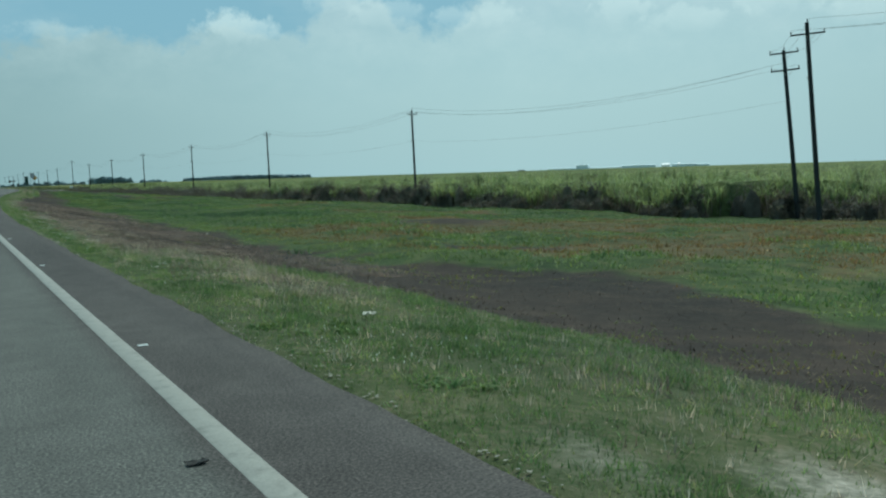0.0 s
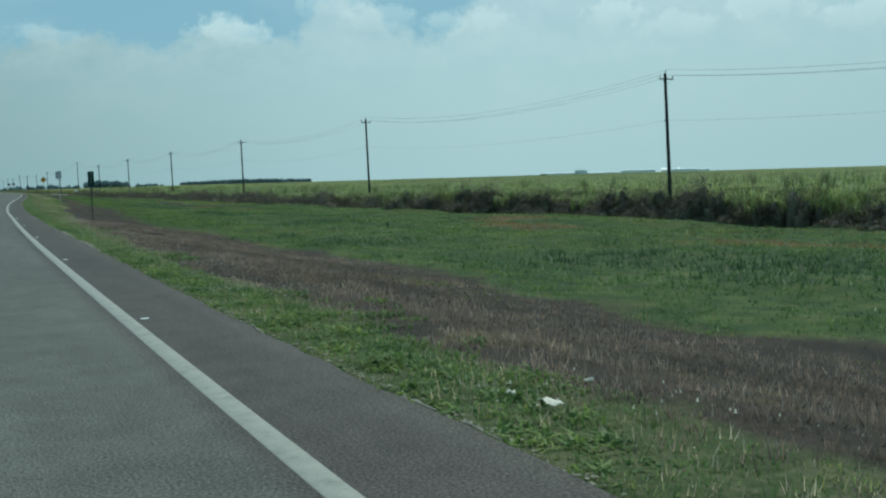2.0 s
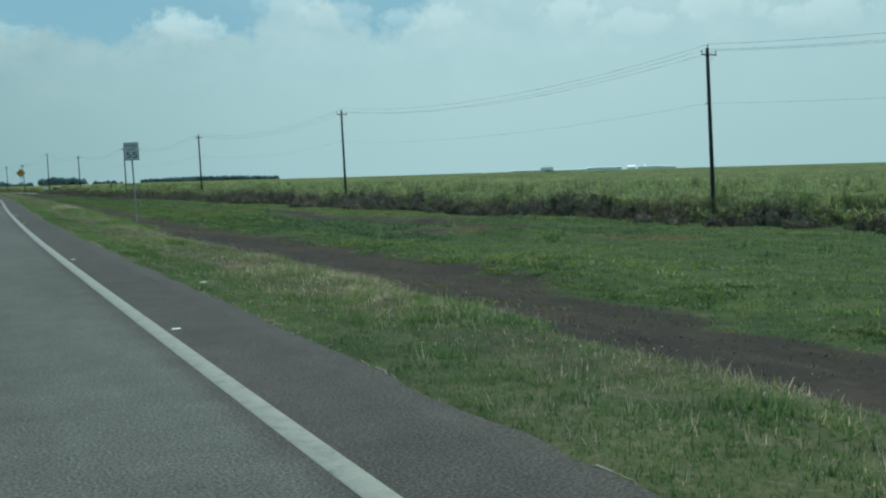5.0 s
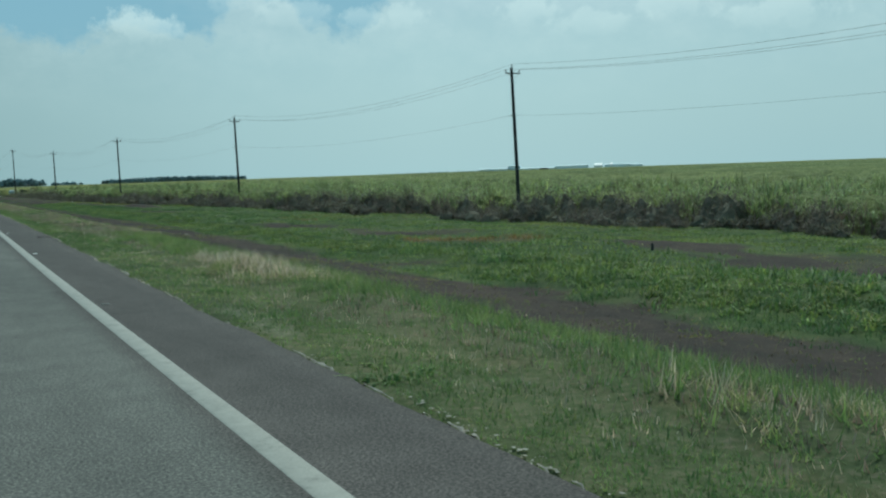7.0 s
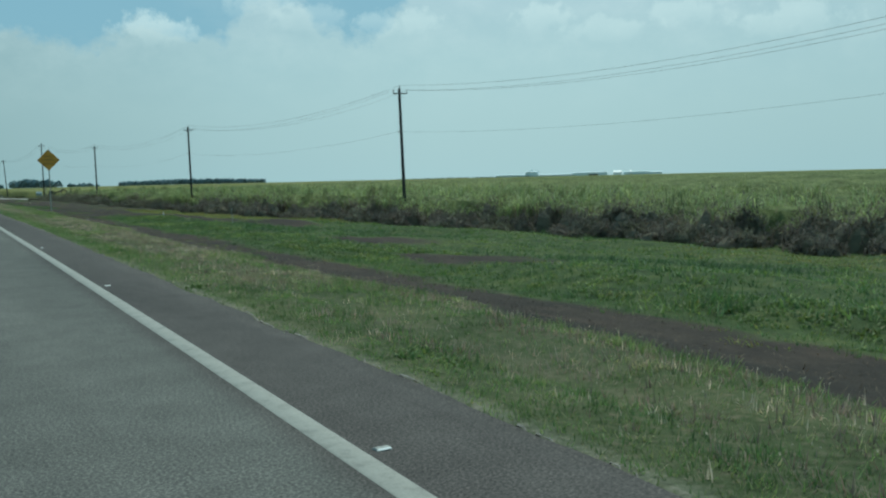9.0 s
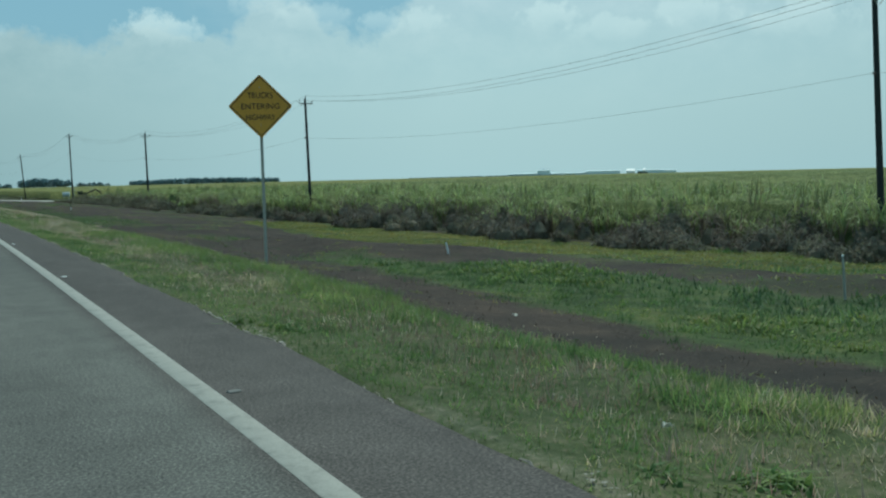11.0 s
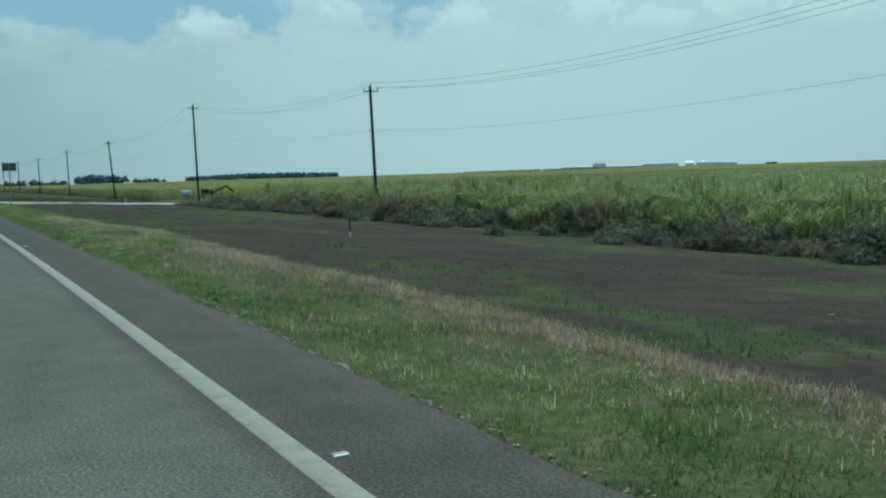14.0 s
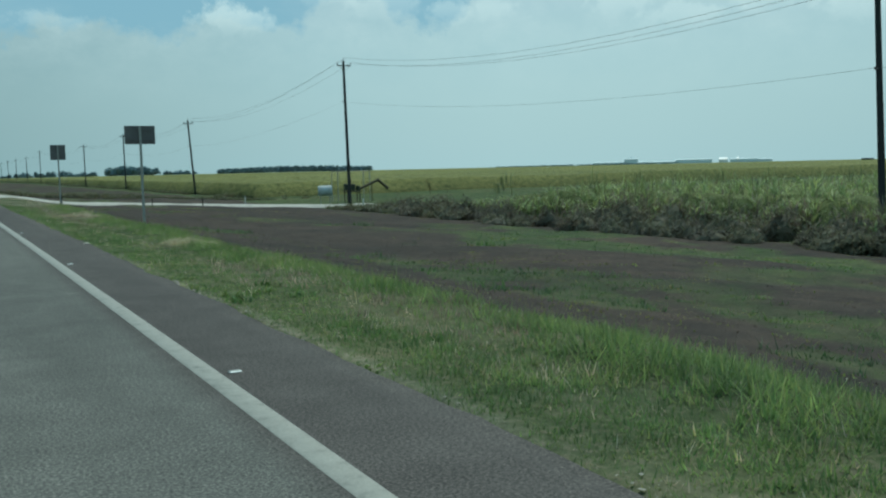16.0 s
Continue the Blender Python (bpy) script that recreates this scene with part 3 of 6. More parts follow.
    straw = np.maximum(straw, 0.4 * tan)
    straw = np.maximum(straw, 0.4 * step(y, 558, 562) * step(n1 + n3, -0.6, 0.4))
    straw = np.maximum(straw, 0.85 * straw_band)
    chips = (1 - step(np.abs(d - 1.5 - 0.12 * n3), 0.03, 0.16)) * step(n2 + 0.7 * n3, 0.1, 0.5)
    sand = np.maximum(0.25 * chips, blotch(x, y, SAND_SPOTS, 0.3 * n5 + 0.6 * wobble(x, y, 0.13, 8.1)) * (0.45 + 0.4 * step(wobble(x, y, 0.2, 3.3), -0.5, 0.3)))
    sand = np.maximum(sand, 0.6 * step(n3, 0.1, 0.5) * between(y, 465.2, 466.8, 0.2) * between(d, 2.0, 2.8, 0.2))
    return np.stack([muck, weed, straw, sand], axis=-1)


def mound(x, y):
    """Low swells under the weeds of the flat, from 0 to 1."""
    d = x - line_x(y.ravel()).reshape(y.shape)
    return np.clip(0.35 + 0.55 * wobble(x, y, 2.4, 3.7) + 0.4 * wobble(x * 0.6, y * 0.6, 3.6, 8.8), 0, 1) * step(d, 11, 14) * (1 - step(x, 60, 63)) * (1 - 0.75 * step(y, 352, 372))


# ---------------------------------------------------------------- ground and road
def strip_grid(name, ys, columns, zfun, mat, attribute=None, values=None):
    n, k = len(ys), columns.shape[1]
    Y = np.repeat(np.asarray(ys)[:, None], k, 1)
    Z = zfun(columns, Y)
    v = np.stack([columns, Y, Z], -1).reshape(-1, 3)
    i = np.arange((n - 1) * k).reshape(n - 1, k)[:, :-1].ravel()
    f = np.stack([i, i + 1, i + k + 1, i + k], -1)
    return mesh_from(name, v, [f], mat, None if values is None else values(columns, Y).reshape(n * k, -1).squeeze(), True, attribute or "tint")


def spread(a, b, s, grow=1.0):
    out, v = [a], a
    while v + s < b:
        v += s
        out.append(v)
        s *= grow
    return out + [b]


YS = sorted([-y for y in spread(60, 3500, 20, 1.3)][:-1] + [-3500]) + spread(-60, -5, 3) + spread(-4, 560, 1.0)[0:] + spread(563, 760, 4)[1:] + spread(780, 9500, 20, 1.2)
YS = np.array(sorted(set(YS)))
near_d = np.array([-3000, -600, -120, -40, -12, -9.2, -4, 1.30, 1.45] + spread(1.7, 10.7, 0.42))
fracs = np.linspace(0, 1, 64)[1:]
far_x = np.array(spread(61, 9500, 1.5, 1.25))
LX = line_x(YS)
columns = np.concatenate([LX[:, None] + near_d[None], (LX + 10.7)[:, None] + fracs[None] * (60 - LX - 10.7)[:, None], np.repeat(far_x[None], len(YS), 0)], 1)


def rough_ground(x, y):
    d = x - line_x(y.ravel()).reshape(y.shape)
    lump = 0.03 * wobble(x, y, 2.2, 1.0) + 0.05 * wobble(x, y, 0.8, 8.0) * step(d, 2.2, 3.2) * (1 - step(d, 7, 8)) + 0.07 * wobble(x, y, 5.0, 2.0)
    ridge = (between(d, 3.7, 5.0, 0.7) * 0.13 - between(d, 2.8, 3.2, 0.4) * 0.06) * step(y, 130, 160) * (0.7 + 0.3 * wobble(x, y, 1.5, 2.2))
    return ground_z(x, y) + 0.42 * mound(x, y) + ridge + (lump + 0.08 * wobble(x, y, 1.2, 6.0) * step(d, 11, 13)) * step(d, 1.6, 3.0) * (1 - step(x, 300, 600))


ground = new("ground", strip_grid("ground", YS, columns, rough_ground, GROUND, "cover", lambda x, y: cover(x.ravel(), y.ravel())))
tagged(ground, "grass verge falling to dark muck ditch and weedy flat ground", "ground", kind="structure")

ry = np.array(spread(-400, -40, 20) + spread(-38, 560, 0.35) + spread(561, 640, 0.6) + spread(660, 3000, 40, 1.2))
edge_in, edge_out = -0.082, 0.116
rx = np.array([-9.0, -3.7, edge_in - 0.25, edge_in + 0.02, 0.3, 1.0, 1.32])
ragged = 0.05 * wobble(ry, ry * 0, 3.0, 1.0) + 0.04 * wobble(ry, ry * 0, 0.5, 2.0) + 0.03 * wobble(ry, ry * 0, 0.2, 3.0)
rc = line_x(ry)[:, None] + rx[None]
rc[:, -1] += ragged
rc = np.concatenate([rc, rc[:, -1:] + 0.03], 1)


def road_z(x, y):
    z = np.zeros_like(x)
    z[:, -2] = -0.005
    z[:, -1] = -0.12
    return z


road = new("road", strip_grid("road", ry, rc, road_z, ASPHALT, "across", lambda x, y: np.repeat(np.array([0, 0, 0, 1, 1, 1, 1, 1.0])[None], len(ry), 0)))
tagged(road, "grey asphalt highway lane with darker paved shoulder", "road", kind="structure")

lc = line_x(ry)[:, None] + np.array([edge_in, edge_in + 0.01, edge_out - 0.01, edge_out])[None]


def line_z(x, y):
    z = np.full(x.shape, 0.006)
    z[:, 0] = z[:, -1] = 0.001
    return z


stripe = new("edge_line", strip_grid("edge_line", ry, lc, line_z, PAINT))
tagged(stripe, "worn solid white edge line painted on the asphalt", "road marking", kind="structure")


# pale crumbled rim where the asphalt breaks off into the verge
RIM = plain("crumbled_pavement_rim", (0.21, 0.195, 0.17), 0.95, 0, 0.5, 5.0)
rim_y = np.arange(2.0, 500.0, 0.09)
rim_on = np.interp(rim_y, [0, 26, 32, 46, 60, 84, 88, 100, 110, 150, 186, 195, 262, 275, 318, 345, 370, 395, 420, 500], [0, 0, 0.5, 0.4, 0.3, 0.4, 0.8, 0.7, 0.1, 0.15, 0.5, 0.6, 0.5, 0.35, 0.32, 0.32, 0.2, 0.3, 0.2, 0.1])
rim_w = np.clip(rim_on - 0.45 + 0.5 * wobble(rim_y, rim_y * 0, 0.35, 4.0) + 0.45 * wobble(rim_y, rim_y * 0, 0.1, 5.0), 0, 1) * 0.085 * np.clip(np.random.default_rng(9).normal(0.75, 0.55, len(rim_y)), 0, 1.5)
rim_edge = line_x(rim_y) + np.interp(rim_y, ry, rc[:, -1] - line_x(ry)) - 0.012
rim_x = np.stack([rim_edge, rim_edge + 0.3 * rim_w + 0.001, rim_edge + 0.7 * rim_w + 0.002, rim_edge + rim_w + 0.003], 1)


def rim_z(x, y):
    up = np.array([-0.006, 0.006, 0.0, -0.03])[None] * np.minimum(rim_w[:, None] / 0.03, 1.0)
    return up + 0.012 * (np.random.default_rng(4).random(x.shape) - 0.5) * np.array([0.2, 1, 1, 0.6])[None] - 0.10 * (rim_w[:, None] < 0.004)


tagged(new("crumbled_edge", strip_grid("crumbled_edge", rim_y, rim_x, rim_z, RIM)), "pale crumbled rim along the broken asphalt edge", "road edge", kind="structure")


# ---------------------------------------------------------------- blades of grass and cane, many in one mesh
RNG = np.random.default_rng(7)


def blades(bases, height, lean, azimuth, width, tint0, tint1, segs=2):
    """Tapered bent blades. bases (n,3); the rest arrays of n. lean: how far the tip goes sideways; it droops with lean. Returns verts, faces, tint."""
    n = len(bases)
    levels = np.linspace(0, 1, segs + 1)
    dirx, diry = np.cos(azimuth), np.sin(azimuth)
    sx, sy = -diry, dirx
    vs, ts = [], []
    for k, s in enumerate(levels):
        out = lean * s ** 2
        up = height * (s - 0.35 * np.minimum(lean / np.maximum(height, 0.01), 1.6) * s ** 3)
        w = width * (1 - s) ** 0.6 * 0.5
        c = bases + np.stack([dirx * out, diry * out, up], -1)
        off = np.stack([sx * w, sy * w, np.zeros(n)], -1)
        t = tint0 + (tint1 - tint0) * s
        if k < segs:
            vs += [c - off, c + off]
            ts += [t, t]
        else:
            vs.append(c)
            ts.append(t)
    per = 2 * segs + 1
    v = np.stack(vs, 1).reshape(-1, 3)
    t = np.stack(ts, 1).reshape(-1)
    b = np.arange(n) * per
    faces = []
    for k in range(segs - 1):
        faces += [np.stack([b + 2 * k, b + 2 * k + 1, b + 2 * k + 3, b + 2 * k + 2], -1)]
    e = 2 * (segs - 1)
    faces += [np.stack([b + e, b + e + 1, b + e + 2], -1)]
    return v, faces, t


def tufts(name, xs, ys, zs, per, height, spread_r, lean, width, tint, mat, label, category, tip=0.25, segs=2, root=0.6):
    """A stand of tufts: per blades at each place; height and tint are arrays, one for a tuft."""
    n = len(xs)
    r = RNG.random((n, per))
    a = RNG.random((n, per)) * 2 * np.pi
    bx = (xs[:, None] + np.cos(a) * r * spread_r).ravel()
    by = (ys[:, None] + np.sin(a) * r * spread_r).ravel()
    bz = np.repeat(zs, per) - 0.03
    h = (height[:, None] * (0.55 + 0.6 * RNG.random((n, per)))).ravel()
    ln = h * lean * (0.3 + RNG.random(n * per))
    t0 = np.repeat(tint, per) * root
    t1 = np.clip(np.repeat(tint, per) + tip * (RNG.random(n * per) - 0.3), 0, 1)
    v, f, t = blades(np.stack([bx, by, bz], -1), h, ln, RNG.random(n * per) * 2 * np.pi, width * (0.7 + 0.6 * RNG.random(n * per)), t0, t1, segs)
    ob = new(name, mesh_from(name, v, f, mat, t))
    return tagged(ob, label, category, kind="stuff")


def scatter(n, y0, y1, d0, d1):
    y = RNG.uniform(y0, y1, n)
    d = RNG.uniform(d0, d1, n)
    return line_x(y) + d, y, d


# verge grass beside the pavement: short and green by the asphalt, longer and paler towards the ditch, thin where the dead thatch shows
def thatch_at(x, y, d):
    return step(wobble(x, y * 0.7, 0.75, 5.0) + 0.5 * wobble(x, y, 2.2, 6.1) + 0.6 * between(y, 240, 325, 10), -0.35, 0.5) * step(d, 1.9, 2.7) * (1 - 0.6 * step(d, 4.6, 5.6))


vx, vy, vd = scatter(215000, 2, 520, 1.36, 7.6)
cv = cover(vx, vy)
drift = wobble(vx * 1.6, vy * 0.6, 1.4, 1.9)
thatch = thatch_at(vx, vy, vd)
young = step(vy, 26, 36) * (1 - step(vy, 100, 150))
keep = (cv[:, 0] < 0.3 + 0.35 * RNG.random(len(vx))) & (cv[:, 3] < 0.5 * RNG.random(len(vx)) + 0.1)
keep &= RNG.random(len(vx)) < (0.45 + 0.5 * np.clip(wobble(vx, vy, 0.9, 0.7) + 0.6, 0, 1)) * (1 - 0.6 * thatch) * (1 - young * step(vd, 2.4, 3.4) * (1 - 0.75 * step(wobble(vx, vy * 0.8, 0.6, 4.4), 0.0, 0.5)))
vx, vy, vd, cv, drift, young, thatch = vx[keep], vy[keep], vd[keep], cv[keep], drift[keep], young[keep], thatch[keep]
bank = step(vd, 3.1, 3.9) * (1 - young)
long_ = bank * (1 - 0.9 * between(vy, 362, 458, 5) * step(vd, 3.6, 4.6)) * np.maximum(between(vy, 200, 236, 8), np.maximum(0.9 * step(vy, 436, 452), 0.55 * between(vy, 322, 372, 8)))
rank = np.clip(1.3 * wobble(vx, vy, 0.5, 1.9), 0, 1)
vh = 0.06 + 0.06 * RNG.random(len(vx)) + 0.10 * rank * step(vd, 1.6, 2.4) + (0.03 + 0.06 * rank) * bank + (0.12 + 0.08 * RNG.random(len(vx))) * long_
vt = np.clip(0.27 + 0.10 * bank + 0.20 * long_ - 0.05 * rank + 0.10 * between(vy, 240, 325, 10) + 0.13 * (1 - step(vy, 24, 34)) + 0.06 * step(vd, 2.1, 3.2) + 0.20 * drift + 0.16 * wobble(vx, vy, 0.45, 1.0) + 0.75 * cv[:, 2] * (0.65 + 0.6 * wobble(vx, vy, 0.35, 2.2)) + 0.12 * young * step(vd, 2.4, 3.4)
             + (0.13 + 0.2 * cv[:, 2]) * RNG.standard_normal(len(vx)), 0.03, 1)
vt = np.clip(vt + 0.36 * (RNG.random(len(vx)) < (0.10 + 0.12 * drift + 0.14 * thatch) * step(vd, 1.7, 2.6)), 0.03, 1)
vt = np.where((long_ > 0.3) & (cv[:, 2] < 0.35), np.minimum(vt, 0.46), vt)
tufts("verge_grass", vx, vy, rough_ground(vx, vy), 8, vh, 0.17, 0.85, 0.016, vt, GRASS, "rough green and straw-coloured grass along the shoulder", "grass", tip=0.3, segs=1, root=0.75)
# short close turf beside the asphalt
tx_, ty_, td_ = scatter(42000, 2, 520, 1.36, 3.0)
ct = cover(tx_, ty_)
tk = (ct[:, 0] < 0.45) & (ct[:, 3] < 0.3)
tx_, ty_, td_, ct = tx_[tk], ty_[tk], td_[tk], ct[tk]
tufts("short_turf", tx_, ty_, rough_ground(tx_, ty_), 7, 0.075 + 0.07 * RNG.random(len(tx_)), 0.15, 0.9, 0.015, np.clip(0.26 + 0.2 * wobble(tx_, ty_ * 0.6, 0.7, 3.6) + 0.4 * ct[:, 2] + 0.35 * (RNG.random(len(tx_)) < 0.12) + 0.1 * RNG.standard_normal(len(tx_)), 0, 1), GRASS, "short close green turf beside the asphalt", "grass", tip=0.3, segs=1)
# weeds on the flat beyond the dark strip, standing in swells
wx = RNG.uniform(6, 60.5, 215000)
wy = RNG.uniform(4, 545, 215000)
wd = wx - line_x(wy)
cw = cover(wx, wy)
sparse = np.maximum(step(wy, 345, 370), 0.5 * (1 - step(wy, 24, 34))) * (wd > 7.5) * np.clip(0.04 + 0.8 * step(wobble(wx, wy * 0.45, 1.4, 3.9), 0.0, 0.7), 0, 1)
keep = (wd > 7) & (RNG.random(len(wx)) < np.maximum.reduce([cw[:, 1] * 0.66, 0.8 * sparse, 0.45 * step(wobble(wx, wy * 0.5, 1.0, 6.9), 0.15, 0.8) * (wy < 345) * (wd < 13)]))
gx, gy = wx[keep], wy[keep]
gd = gx - line_x(gy)
lushness = np.maximum(blotch(gx, gy, LUSH_SPOTS, 0.6 * wobble(gx, gy, 1.1, 4.0)), 0.85 * rank_at(gx, gy))
banded = between(gx, 40.5, 56, 1.0) * between(gy, 338, 403, 5) + 0.7 * blotch(gx, gy, YELLOW_SPOTS, 0.6 * wobble(gx, gy, 1.1, 4.0))
swell = mound(gx, gy)
knots = np.clip(wobble(gx, gy, 0.8, 1.2), 0, 1)
gh = 0.10 + 0.09 * RNG.random(len(gx)) + 0.08 * swell + 0.10 * knots + 0.14 * lushness * (1 - 0.6 * step(gy, 355, 370)) - 0.05 * step(gx, 50, 56)
# mound shading is put into the tint: hollows darker, swell tops lighter
gt = (0.44 + 0.20 * (swell - 0.4) - 0.27 * lushness + 0.16 * between(gd, 10.5, 14.0, 1.2) + 0.13 * np.clip(banded, 0, 1) - 0.22 * step(gy, 352, 372) * (1 - np.clip(banded, 0, 1)) + 0.20 * (1 - 0.7 * np.clip(banded, 0, 1)) * wobble(gx, gy * 0.6, 1.9, 0.4) + 0.22 * wobble(gx * 0.6, gy * 0.4, 4.0, 7.7) - 0.04 * knots + 0.08 * wobble(gx, gy, 0.4, 2.4)
             + 0.11 * RNG.standard_normal(len(gx)) )
gt = np.where(cw[keep, 0] > 0.6, 0.62 + 0.2 * RNG.random(len(gx)), gt)
gh = np.where(cw[keep, 0] > 0.6, 0.6 * gh, gh) * (1 - 0.35 * step(gy, 352, 372))
gt = np.clip(np.minimum(gt, np.where(cw[keep, 0] > 0.6, 0.85, 0.62)).clip(0) + 0.48 * rust_at(gx, gy) * (0.5 + 0.7 * RNG.random(len(gx))) + 0.55 * cw[keep, 2] * (1 - np.clip(banded, 0, 0.8)), 0, 1)
fx_, fy_, fd_ = scatter(16000, 120, 545, 6.8, 14.5)
fk = RNG.random(len(fx_)) < cover(fx_, fy_)[:, 1]
fx_, fy_ = fx_[fk], fy_[fk]
tufts("rank_ditch_weed", fx_, fy_, rough_ground(fx_, fy_), 12, 0.14 + 0.2 * RNG.random(len(fx_)) * np.clip(0.4 + wobble(fx_, fy_, 0.9, 4.7), 0.2, 1), 0.3, 0.9, 0.026, np.clip(0.24 + 0.2 * wobble(fx_, fy_, 1.0, 4.1) + 0.12 * RNG.standard_normal(len(fx_)), 0, 1), WEED, "soft dark green weeds at the foot of the bank", "weeds", segs=1)
close = gd < 14.5
for sel, blades_, girth, broad in ((close, 13, 0.36, 0.032), (~close, 6, 0.42, 0.058)):
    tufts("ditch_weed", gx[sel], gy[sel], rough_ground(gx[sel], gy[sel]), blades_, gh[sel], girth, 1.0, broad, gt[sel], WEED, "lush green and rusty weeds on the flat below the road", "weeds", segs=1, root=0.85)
# yellowed grass in bands before the brush
ay_ = np.concatenate([RNG.uniform(334, 406, 12000), RNG.uniform(60, 300, 22000)])
ax_ = np.concatenate([RNG.uniform(40, 57, 12000), RNG.uniform(38, 58, 22000)])
ca_ = cover(ax_, ay_)
inband = np.maximum(between(ax_, np.interp(ay_, [335, 347, 358, 367, 385, 393, 402], [46.5, 45.2, 41.2, 41.0, 44.0, 45.5, 50]), 56, 0.6) * between(ay_, 337, 403, 5), 0.6 * blotch(ax_, ay_, YELLOW_SPOTS, 0.6 * wobble(ax_, ay_, 1.1, 4.0)))
ak = (RNG.random(len(ax_)) < inband) & (ca_[:, 0] < 0.5)
ax_, ay_ = ax_[ak], ay_[ak]
tufts("yellow_grass", ax_, ay_, rough_ground(ax_, ay_), 8, 0.10 + 0.12 * RNG.random(len(ax_)), 0.35, 1.1, 0.045, np.clip(0.5 + 0.3 * wobble(ax_, ay_, 0.9, 3.1) + 0.15 * RNG.standard_normal(len(ax_)), 0, 1), YELLOW_GRASS, "olive-yellow grass in a band before the brush", "grass", segs=1, root=0.85)
# taller clumps among them, and broad-leaved clumps at the edge of the asphalt
hx_, hy_ = RNG.uniform(12, 60, 2000), RNG.uniform(8, 540, 2000)
hk = RNG.random(len(hx_)) < cover(hx_, hy_)[:, 1] * np.clip(0.3 + wobble(hx_, hy_, 3.0, 7.0), 0, 1)
hx_, hy_ = hx_[hk], hy_[hk]
tufts("weed_clump", hx_, hy_, rough_ground(hx_, hy_), 40, 0.18 + 0.34 * RNG.random(len(hx_)) ** 2, 0.8, 0.9, 0.06, np.clip(0.14 + 0.2 * wobble(hx_, hy_, 4.0, 2.0) + RNG.random(len(hx_)) * 0.35, 0, 1), WEED, "taller dark clumps of weeds on the flat", "weeds", segs=1, root=0.85)
kx, ky, kd = (np.concatenate(q) for q in zip(scatter(5200, 3, 540, 1.45, 4.2), scatter(800, 40, 116, 1.45, 3.2)))
kk = wobble(kx, ky, 0.9, 8.0) + 0.75 * (1 - step(ky, 108, 125)) * (0.35 + step(ky, 55, 75)) - 0.5 * (kd - 1.5) > 0.42
kx, ky, kd = kx[kk], ky[kk], kd[kk]
tufts("verge_weed", kx, ky, rough_ground(kx, ky), 24, 0.08 + 0.12 * RNG.random(len(kx)), 0.26, 1.3, 0.042, 0.42 + RNG.random(len(kx)) * 0.28, WEED, "leafy green weed clumps at the asphalt edge", "weeds", segs=2)
zx, zy, zd = scatter(2600, 8, 118, 1.6, 3.4)
zk = wobble(zx, zy, 0.7, 8.0) > 0.1
FLOWERS = (zx[zk], zy[zk])
# broad leaves along the near edge of the weedy flat, lit look put in by paler tint
lx_, ly_, ld_ = scatter(5000, 120, 345, 11.5, 17.5)
lk = RNG.random(len(lx_)) < cover(lx_, ly_)[:, 1] * step(wobble(lx_, ly_, 1.6, 3.1) - 0.1 * (ld_ - 13), -0.2, 0.6)
lx_, ly_ = lx_[lk], ly_[lk]
tufts("broad_weed", lx_, ly_, rough_ground(lx_, ly_), 16, 0.14 + 0.16 * RNG.random(len(lx_)), 0.45, 1.2, 0.06, 0.5 + 0.3 * RNG.random(len(lx_)), WEED, "pale-tipped broad-leaved weeds edging the flat", "weeds", segs=2)
# pinkish-brown dead stalks over the browned foot of the verge, and in its thatch all along
mx_, my_, md_ = scatter(30000, 24, 122, 2.3, 10.6)
mk = RNG.random(len(mx_)) < (0.35 + 0.6 * np.clip(wobble(mx_, my_ * 0.6, 0.8, 5.2) + 0.4, 0, 1)) * (1 - 0.6 * step(md_, 7.5, 10.0)) * step(md_, 2.3, 3.0)
ux_, uy_, ud_ = scatter(36000, 2, 520, 1.9, 6.2)
uk = RNG.random(len(ux_)) < (0.75 + 0.6 * between(uy_, 240, 325, 10)) * thatch_at(ux_, uy_, ud_) * (1 - step(cover(ux_, uy_)[:, 0], 0.4, 0.8))
ox2, oy2, od2 = scatter(16000, 360, 458, 3.2, 8.2)
ok2 = RNG.random(len(ox2)) < step(cover(ox2, oy2)[:, 2], 0.3, 0.7)
mx_, my_ = np.concatenate([mx_[mk], ux_[uk], ox2[ok2]]), np.concatenate([my_[mk], uy_[uk], oy2[ok2]])
tufts("dead_stalk", mx_, my_, rough_ground(mx_, my_), 7, 0.09 + 0.14 * RNG.random(len(mx_)), 0.2, 0.6, 0.015, np.clip(0.45 + 0.35 * wobble(mx_, my_, 0.7, 1.2) + 0.22 * RNG.standard_normal(len(mx_)), 0, 1), STALK, "dead pinkish-brown stalks in the thatch of the verge", "weeds", tip=0.3, segs=1)
# bleached seed stalks standing over the verge
qx, qy, qd = scatter(75000, 2, 545, 1.6, 6.8)
cq = cover(qx, qy)
qk = ((cq[:, 0] < 0.6) | (cq[:, 2] > 0.5)) & (RNG.random(len(qx)) < np.clip(0.08 + 0.14 * step(qd, 2.4, 3.2) * (1 - step(qd, 3.4, 4.0)) + 0.45 * wobble(qx, qy, 0.6, 9.0) + 0.9 * cq[:, 2], 0.08, 1) * (1 - 0.55 * between(qy, 240, 325, 10)) * (1 - 0.6 * between(qy, 205, 240, 5)))
qx, qy, cq = qx[qk], qy[qk], cq[qk]
